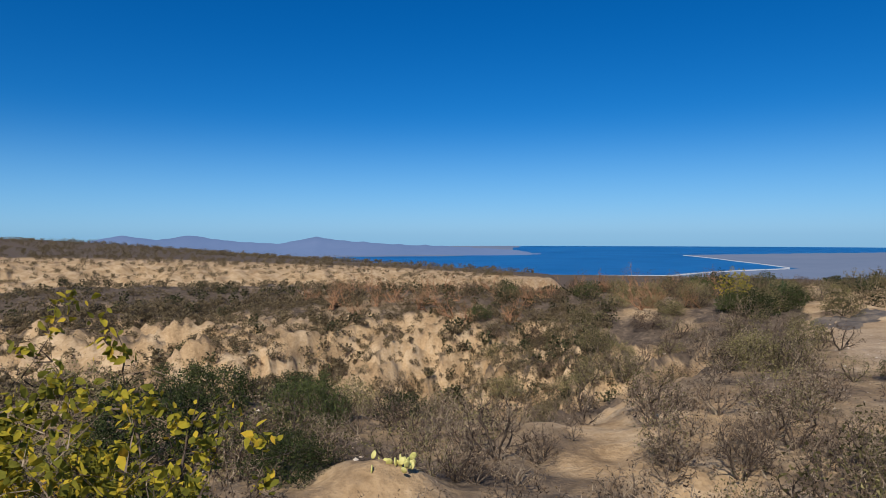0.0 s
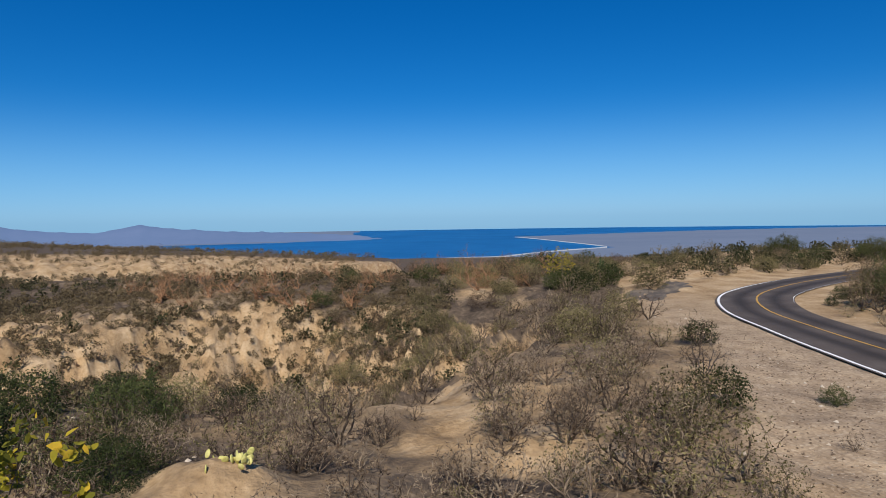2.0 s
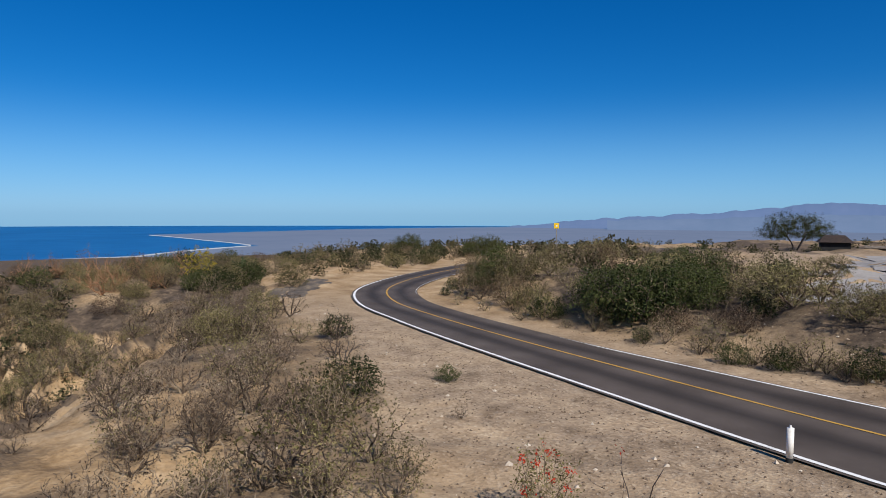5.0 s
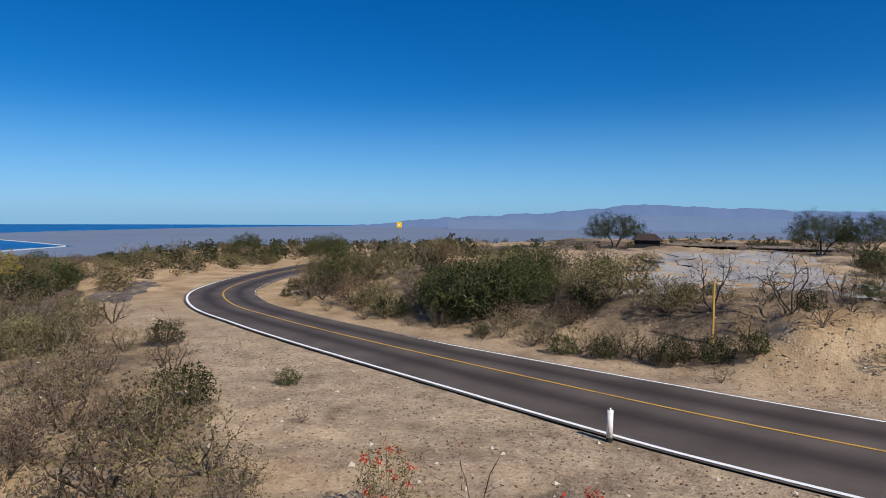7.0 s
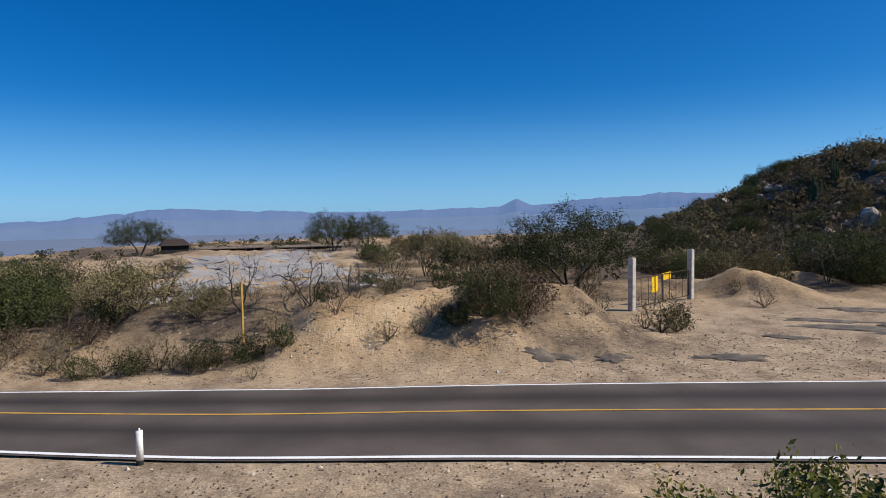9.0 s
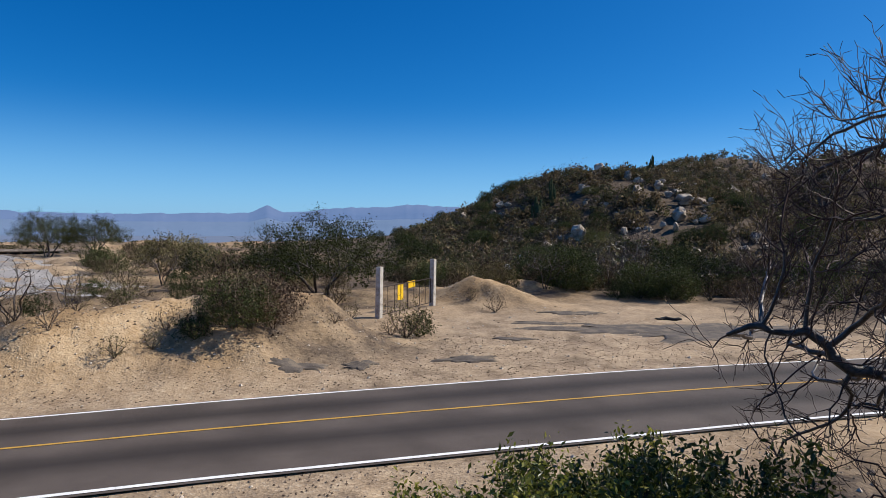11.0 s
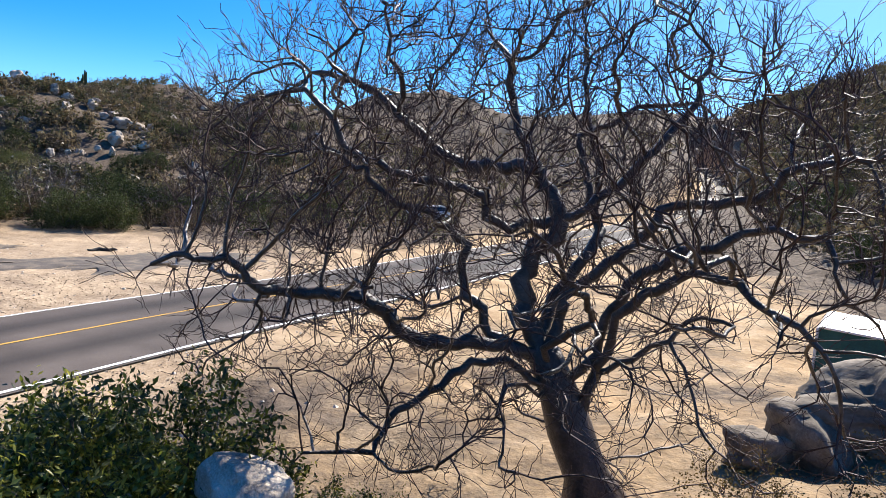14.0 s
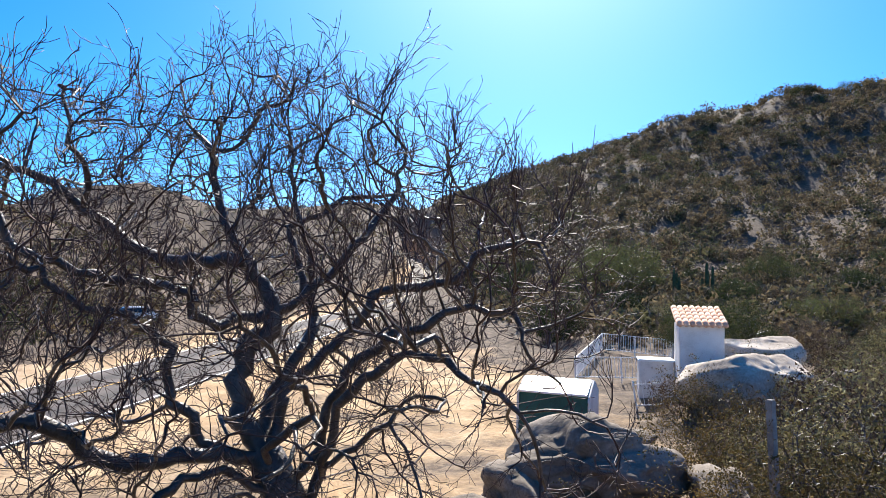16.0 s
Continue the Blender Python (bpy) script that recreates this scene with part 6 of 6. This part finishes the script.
LEATHERY = dome_plant("leathery_shrub", 201, 2.1, 1.35, 620, TWIG, "dense green shrub with narrow leathery leaves on the knoll", "shrub", "leathery shrubs", GLOSSY_LEAF, 15000, 0.023, 0.05, 2.5, corners=4, tip=0.004, spurs=0.9)
for az, d, s in ((-118, 6.5, 1.1), (-125, 6.1, 1.25), (-132, 6.0, 1.3), (-139, 6.3, 1.3), (-144, 7.0, 1.1), (-112.5, 7.0, 0.9), (-135, 7.3, 1.25), (-157, 6.3, 0.55), (-163, 6.0, 0.45)):
    place(LEATHERY, *at(az, d), s, rng=rnd)
YELLOWING = dome_plant("yellowing_shrub", 210, 2.4, 2.6, 420, TWIG, "straggly shrub with yellow-green leaves on bare twigs", "shrub", "yellowing shrubs", YELLOW_LEAF, 3300, 0.05, 0.055, 1.5, corners=6, clump=4, step=0.15, near=0.2, tip=0.005, spurs=0.9)
for az, d, s in ((29.5, 6.4, 1.2), (37, 6.2, 0.95), (25, 6.8, 0.85), (21.5, 7.6, 0.6), (33, 5.6, 0.95), (23, 6.0, 0.55)):
    place(YELLOWING, *at(az, d), s, rng=rnd)
place(YELLOWING, *at(-23.6, 54), 0.95, rng=rnd)
RED = dome_plant("red_flowered_shrub", 220, 1.05, 1.25, 420, TWIG, "small olive desert shrub dotted with red flower clusters", "shrub", leaf=OLIVE_LEAF, count=1300, size=0.028, tip=0.005, spurs=1.0)
red_rng = np.random.default_rng(221)
tops = red_rng.normal(0, 1, (14, 3)) * [0.3, 0.3, 0.12] + [0, 0, 1.12]
for k in range(0, 14, 2):
    tops[k] *= [1.2, 1.2, 0.62]
stalks = Twigs()
for q in tops:
    stalks.add(q * [0.75, 0.75, 0.6], q, 0.005, 0.004)
part("flower_stalk", stalks.mesh("flower_stalk", TWIG), RED)
part("blossom", leaves("blossom", red_rng, tops, 260, 0.026, 0.035, RED_FLOWER, 1.6), RED, "clusters of small red flowers")
place(RED, *at(-52, 10.6), 1.05, rng=rnd)
ARCH = leafy("arching_shrub", 223, 1.25, 1.7, 7, None, 0, 0, 0, 1, "leafless arching shrub with red flower tips", kids=1.6, bark=BARK, flower=RED_FLOWER)
place(ARCH, *at(-60, 10.0), 1.0, rng=rnd)
place(BARE[1], *at(-34.8, 21.5), 0.5, rng=rnd)
ORANGE = leafy("autumn_shrub", 230, 1.3, 1.3, 12, ORANGE_LEAF, 2400, 0.035, 0.08, 1.5, "thin brown shrub with rust and yellow leaves")
for az, d, s in ((-196, 7.2, 0.6), (-201, 8.0, 0.62), (-191.5, 7.6, 0.55), (-207, 9.5, 0.7), (-212, 11, 0.95), (-217, 12, 1.1), (-208, 17, 0.9), (-205, 15.5, 0.6)):
    place(ORANGE, *at(az, d), s, rng=rnd)
for x, y, s in scatter(41, 34, -207, -232, 10, 34, 0.7, 1.4):
    k = rnd.random()
    place(rnd.choice(BIG_BROWN[:1] if k < 0.3 else DUSTY if k < 0.8 else [ORANGE]), x, y, s * 0.5 if k < 0.3 else s, rng=rnd)
for az, d, s in ((-213.5, 15, 0.7), (-218, 13.5, 0.85), (-222, 16, 0.9), (-216, 19, 0.8), (-211, 22, 0.6), (-226, 14, 0.9)):
    place(rnd.choice(BARE), *at(az, d), s, rng=rnd)
for x, y, s in scatter(43, 70, -207, -234, 30, 70, 0.8, 1.6, lambda x, y, rng: np.hypot(x + 13, y + 25) > 6):
    place(rnd.choice(BIG_BROWN + GREENS + [ORANGE]), x, y, s * 0.7, rng=rnd)
for x, y, s in scatter(42, 40, -122, -156, 46, 62, 0.9, 1.7, lambda x, y, rng: road_gap(x, y) > 8):
    k = rnd.random()
    place(rnd.choice(DUSTY if k < 0.5 else BARE if k < 0.7 else GREENS), x, y, s, rng=rnd)
place(GREENS[0], *at(-137.4, 47.5), 1.7, rng=rnd)
place(DUSTY[1], *at(-131, 88), 1.9, rng=rnd)
for az, d, s, pool in ((-61, 29.5, 2.0, GREENS), (-58.5, 30.5, 1.7, GREENS), (-63.5, 32, 1.8, GREENS), (-57.2, 46, 0.72, BIG_BROWN[1:]), (-65, 40, 1.6, GREENS), (-67, 38, 1.4, DUSTY), (-71, 30, 1.35, DRY), (-73.5, 29, 1.25, DRY), (-76.5, 27.5, 1.1, DRY),
                       (-69, 25, 0.9, DUSTY), (-71, 24.4, 0.85, DUSTY), (-73, 24, 0.9, DUSTY), (-75.3, 23.6, 0.85, DUSTY), (-77.5, 23.4, 0.8, DUSTY), (-66, 26, 1.0, DUSTY), (-44, 38, 1.3, DUSTY), (-47, 38.5, 1.3, DRY)):
    place(rnd.choice(pool), *at(az, d), s, rng=rnd)
for az, d, s, pool in ((-49.5, 36, 1.2, DUSTY), (-52, 31.5, 1.05, DUSTY), (-55.3, 28, 0.9, DUSTY), (-50, 42, 1.2, DRY), (-101.5, 24.6, 1.35, DRY), (-103.5, 25.2, 1.1, DRY), (-97.3, 23.6, 0.8, GREENS), (-114.7, 28.6, 1.3, DUSTY), (-115.8, 29.2, 1.0, GREENS), (-113.4, 29.0, 0.8, DRY),
                       (-122.5, 38, 0.9, DRY), (-44, 19.8, 0.42, GREENS), (-34.4, 27.2, 0.8, GREENS), (-45, 16, 0.35, DRY), (-39, 11.2, 0.7, DUSTY), (-33.5, 15.0, 0.9, DUSTY), (-31.0, 16.0, 1.0, DRY), (-83, 27, 0.7, DRY), (-29.8, 12.6, 1.25, DUSTY), (-28.0, 12.2, 0.9, DRY), (-27.3, 17, 1.0, DRY), (-25.4, 21.8, 1.1, DUSTY), (-22, 26.5, 1.2, DRY), (-40, 12.3, 0.6, DUSTY), (-19, 14.6, 1.0, DRY), (-14.6, 11.8, 0.85, DRY), (-23.5, 14.5, 1.1, DRY), (-27.5, 30, 1.2, DRY)):
    place(rnd.choice(pool), *at(az, d), s, rng=rnd)


# ---- cacti ----
def cardon(seed, columns, h):
    rng = np.random.default_rng(seed)
    ob = empty("cardon_cactus", pose(0, 0, 0))
    for k in range(columns):
        hh = h * rng.uniform(0.55, 1.0) if k else h
        r = 0.13 * rng.uniform(0.8, 1.2)
        a = rng.uniform(0, 6.28)
        off = 0 if not k else rng.uniform(0.25, 0.55)
        bm = bmesh.new()
        n, rows = 20, [(0.0, 0.6), (0.12, 0.9), (0.3, 1.0), (0.7, 1.0), (0.92, 0.85), (0.985, 0.5), (1.0, 0.05)]
        prev = None
        for t, s in rows:
            bend = off * (0.3 + 0.7 * min(1, t * 3))
            ring = [bm.verts.new((math.cos(a) * bend + r * s * (1 + 0.12 * (-1) ** i) * math.cos(i / n * 6.2832), math.sin(a) * bend + r * s * (1 + 0.12 * (-1) ** i) * math.sin(i / n * 6.2832), t * hh - 0.1)) for i in range(n)]
            if prev:
                for i in range(n):
                    bm.faces.new((prev[i], prev[(i + 1) % n], ring[(i + 1) % n], ring[i]))
            prev = ring
        bm.faces.new(prev)
        part("column", bm_mesh("column", bm, CACTUS), ob)
    return tagged(ob, "clump of upright ribbed cardon cactus columns", "cactus", "cardon cacti")


CARDON = [cardon(1, 6, 2.6), cardon(2, 4, 3.4)]
for az, d, s in ((-27, 52, 0.6), (-26.2, 54, 0.5), (-126, 96, 1.5), (-127.3, 100, 1.2), (-207, 75, 1.2), (-209.5, 78, 1.4), (-205, 82, 1.2), (-122, 110, 1.0), (-135.5, 140, 1.2)):
    place(rnd.choice(CARDON), *at(az, d), s, rng=rnd)


def prickly_pear(x, y):
    ob = empty("prickly_pear", pose(x, y, gz(x, y) - 0.05))
    rng = np.random.default_rng(9)
    for k in range(18):
        bm = bmesh.new()
        bmesh.ops.create_icosphere(bm, subdivisions=2, radius=1, matrix=pose(rng.uniform(-0.38, 0.38), rng.uniform(-0.3, 0.3), rng.uniform(0.05, 0.2), rng.uniform(-35, 35), rng.uniform(-40, 40), rng.uniform(0, 180)) @ Matrix.Diagonal((0.06, 0.018, 0.078, 1)))
        part("pad", bm_mesh("pad", bm, PAD, True), ob)
    tagged(ob, "low prickly pear with pale yellow-green pads", "cactus")


PAD = material("cactus_pads", [(0.3, 0.3, 0.08), (0.52, 0.48, 0.16), (0.62, 0.58, 0.26)], scale=6, fine=30, bump=0.2)
prickly_pear(*at(5.0, 11.2))


# ---- ground details ----
def patch(name, cx, cy, rx, ry, turn, mat, label, seed):
    """A thin ragged sheet that lies on the ground."""
    rng = np.random.default_rng(seed)
    ph = rng.uniform(0, 6.28, 4)
    na, nr = 48, 7
    v, f = [], []
    c, s = math.cos(radians(turn)), math.sin(radians(turn))
    for j in range(nr + 1):
        for i in range(na):
            a = i / na * 2 * math.pi
            e = (j / nr) * (1 + 0.16 * math.sin(3 * a + ph[0]) + 0.14 * math.sin(5 * a + ph[1]) + 0.14 * math.sin(9 * a + ph[2]) + 0.1 * math.sin(17 * a + ph[3]) + 0.12 * rng.uniform(-1, 1))
            u, w = math.cos(a) * rx * e, math.sin(a) * ry * e
            v.append((cx + u * c - w * s, cy + u * s + w * c))
    v = np.array(v)
    z = ground(v[:, 0], v[:, 1]) + 0.05
    z[-na:] -= 0.05
    for j in range(nr):
        for i in range(na):
            k = (i + 1) % na
            f.append((j * na + i, (j + 1) * na + i, (j + 1) * na + k, j * na + k))
    return tagged(new(name, mesh_from(name, np.column_stack([v, z]), f, mat)), label, "asphalt patch", kind="structure")


for k, (az, d, rx, ry, turn) in enumerate(((-105.5, 22.6, 0.9, 0.45, 80), (-110.8, 23.0, 0.55, 0.3, 80), (-120, 24.2, 1.1, 0.4, 70), (-134, 33, 4.5, 1.6, 60), (-141, 34, 5, 2.2, 75), (-127, 34, 1.8, 0.5, 65), (-129, 38, 1.6, 0.5, 60), (-124, 29, 0.9, 0.3, 70), (-31.5, 45, 4.2, 1.3, 35))):
    patch("asphalt_patch", *at(az, d), rx, ry, turn, OLD_ASPHALT, "crumbling patch of old dark asphalt on dirt", k)


for k, (cx, cy, rx, ry, turn) in enumerate(((44, 7, 13, 7, 15), (58, 9, 12, 6, 10))):
    patch("worn_paving", cx, cy, rx, ry, turn, LOT_GREY, "worn grey paved lot on the low upland", 20 + k)


def stones(name, seed, n, az0, az1, d0, d1, lo, hi, mat, label, mask=None):
    sp = scatter(seed, n, az0, az1, d0, d1, lo, hi, mask, 3.2)
    z = ground(sp[:, 0], sp[:, 1])
    rng = np.random.default_rng(seed)
    o = np.array([(1, 0, 0), (0, 1, 0), (-1, 0, 0), (0, -1, 0), (0, 0, 0.7), (0, 0, -0.5)], float)
    fo = np.array([(0, 1, 4), (1, 2, 4), (2, 3, 4), (3, 0, 4), (1, 0, 5), (2, 1, 5), (3, 2, 5), (0, 3, 5)])
    v = o[None] * sp[:, 2][:, None, None] * rng.uniform(0.6, 1.3, (len(sp), 6, 1))
    a = rng.uniform(0, 6.28, len(sp))
    c, s = np.cos(a)[:, None], np.sin(a)[:, None]
    x = v[:, :, 0] * c - v[:, :, 1] * s + sp[:, 0][:, None]
    y = v[:, :, 0] * s + v[:, :, 1] * c + sp[:, 1][:, None]
    w = np.stack([x, y, v[:, :, 2] + z[:, None] + 0.01], -1).reshape(-1, 3)
    f = (fo[None] + (np.arange(len(sp)) * 6)[:, None, None]).reshape(-1, 3)
    return tagged(new(name, mesh_from(name, w, f, mat, False)), label, "stones", kind="stuff")


STONE = material("loose_stones", [(0.13, 0.09, 0.062), (0.29, 0.215, 0.15), (0.52, 0.44, 0.35)], scale=1, fine=12, bump=0, per_object=0.7)
off_road = lambda x, y, rng: np.abs(road_gap(x, y)) > 3.3


def roadside(x, y, rng):
    return (np.abs(road_gap(x, y)) > 3.25) & (np.abs(road_gap(x, y)) < 11)


stones("gravel", 51, 11000, -26, -150, 8.5, 30, 0.01, 0.04, STONE, "loose gravel strewn over the dirt shoulders", roadside)
stones("dirt_clods", 53, 2600, -76, -122, 20, 48, 0.02, 0.07, STONE, "clods and stones on the roadside spoil heaps", lambda x, y, rng: sum(bump(x, y, hx, hy, 1, hs * 1.2, hl * 1.2, 20) for hx, hy, hh, hs, hl in HEAPS) > 0.25)
stones("loose_rocks", 52, 900, 30, -160, 9, 40, 0.03, 0.09, STONE, "small loose rocks on dry ground", off_road)


def tyre_scrap(x, y):
    ob = empty("tyre_scrap", pose(x, y, gz(x, y) + 0.01, 0, 0, 60))
    pts = [(-0.6 + 0.2 * k, 0.12 * math.sin(k * 1.1), 0.06 + 0.04 * math.sin(k * 2.0)) for k in range(8)]
    part("strip", tube("strip", pts, [0.04, 0.08, 0.1, 0.1, 0.09, 0.1, 0.08, 0.04], 8, BLACK), ob)
    tagged(ob, "black strip of shredded tyre on the dirt", "tyre scrap")


tyre_scrap(25.3, -27.1)
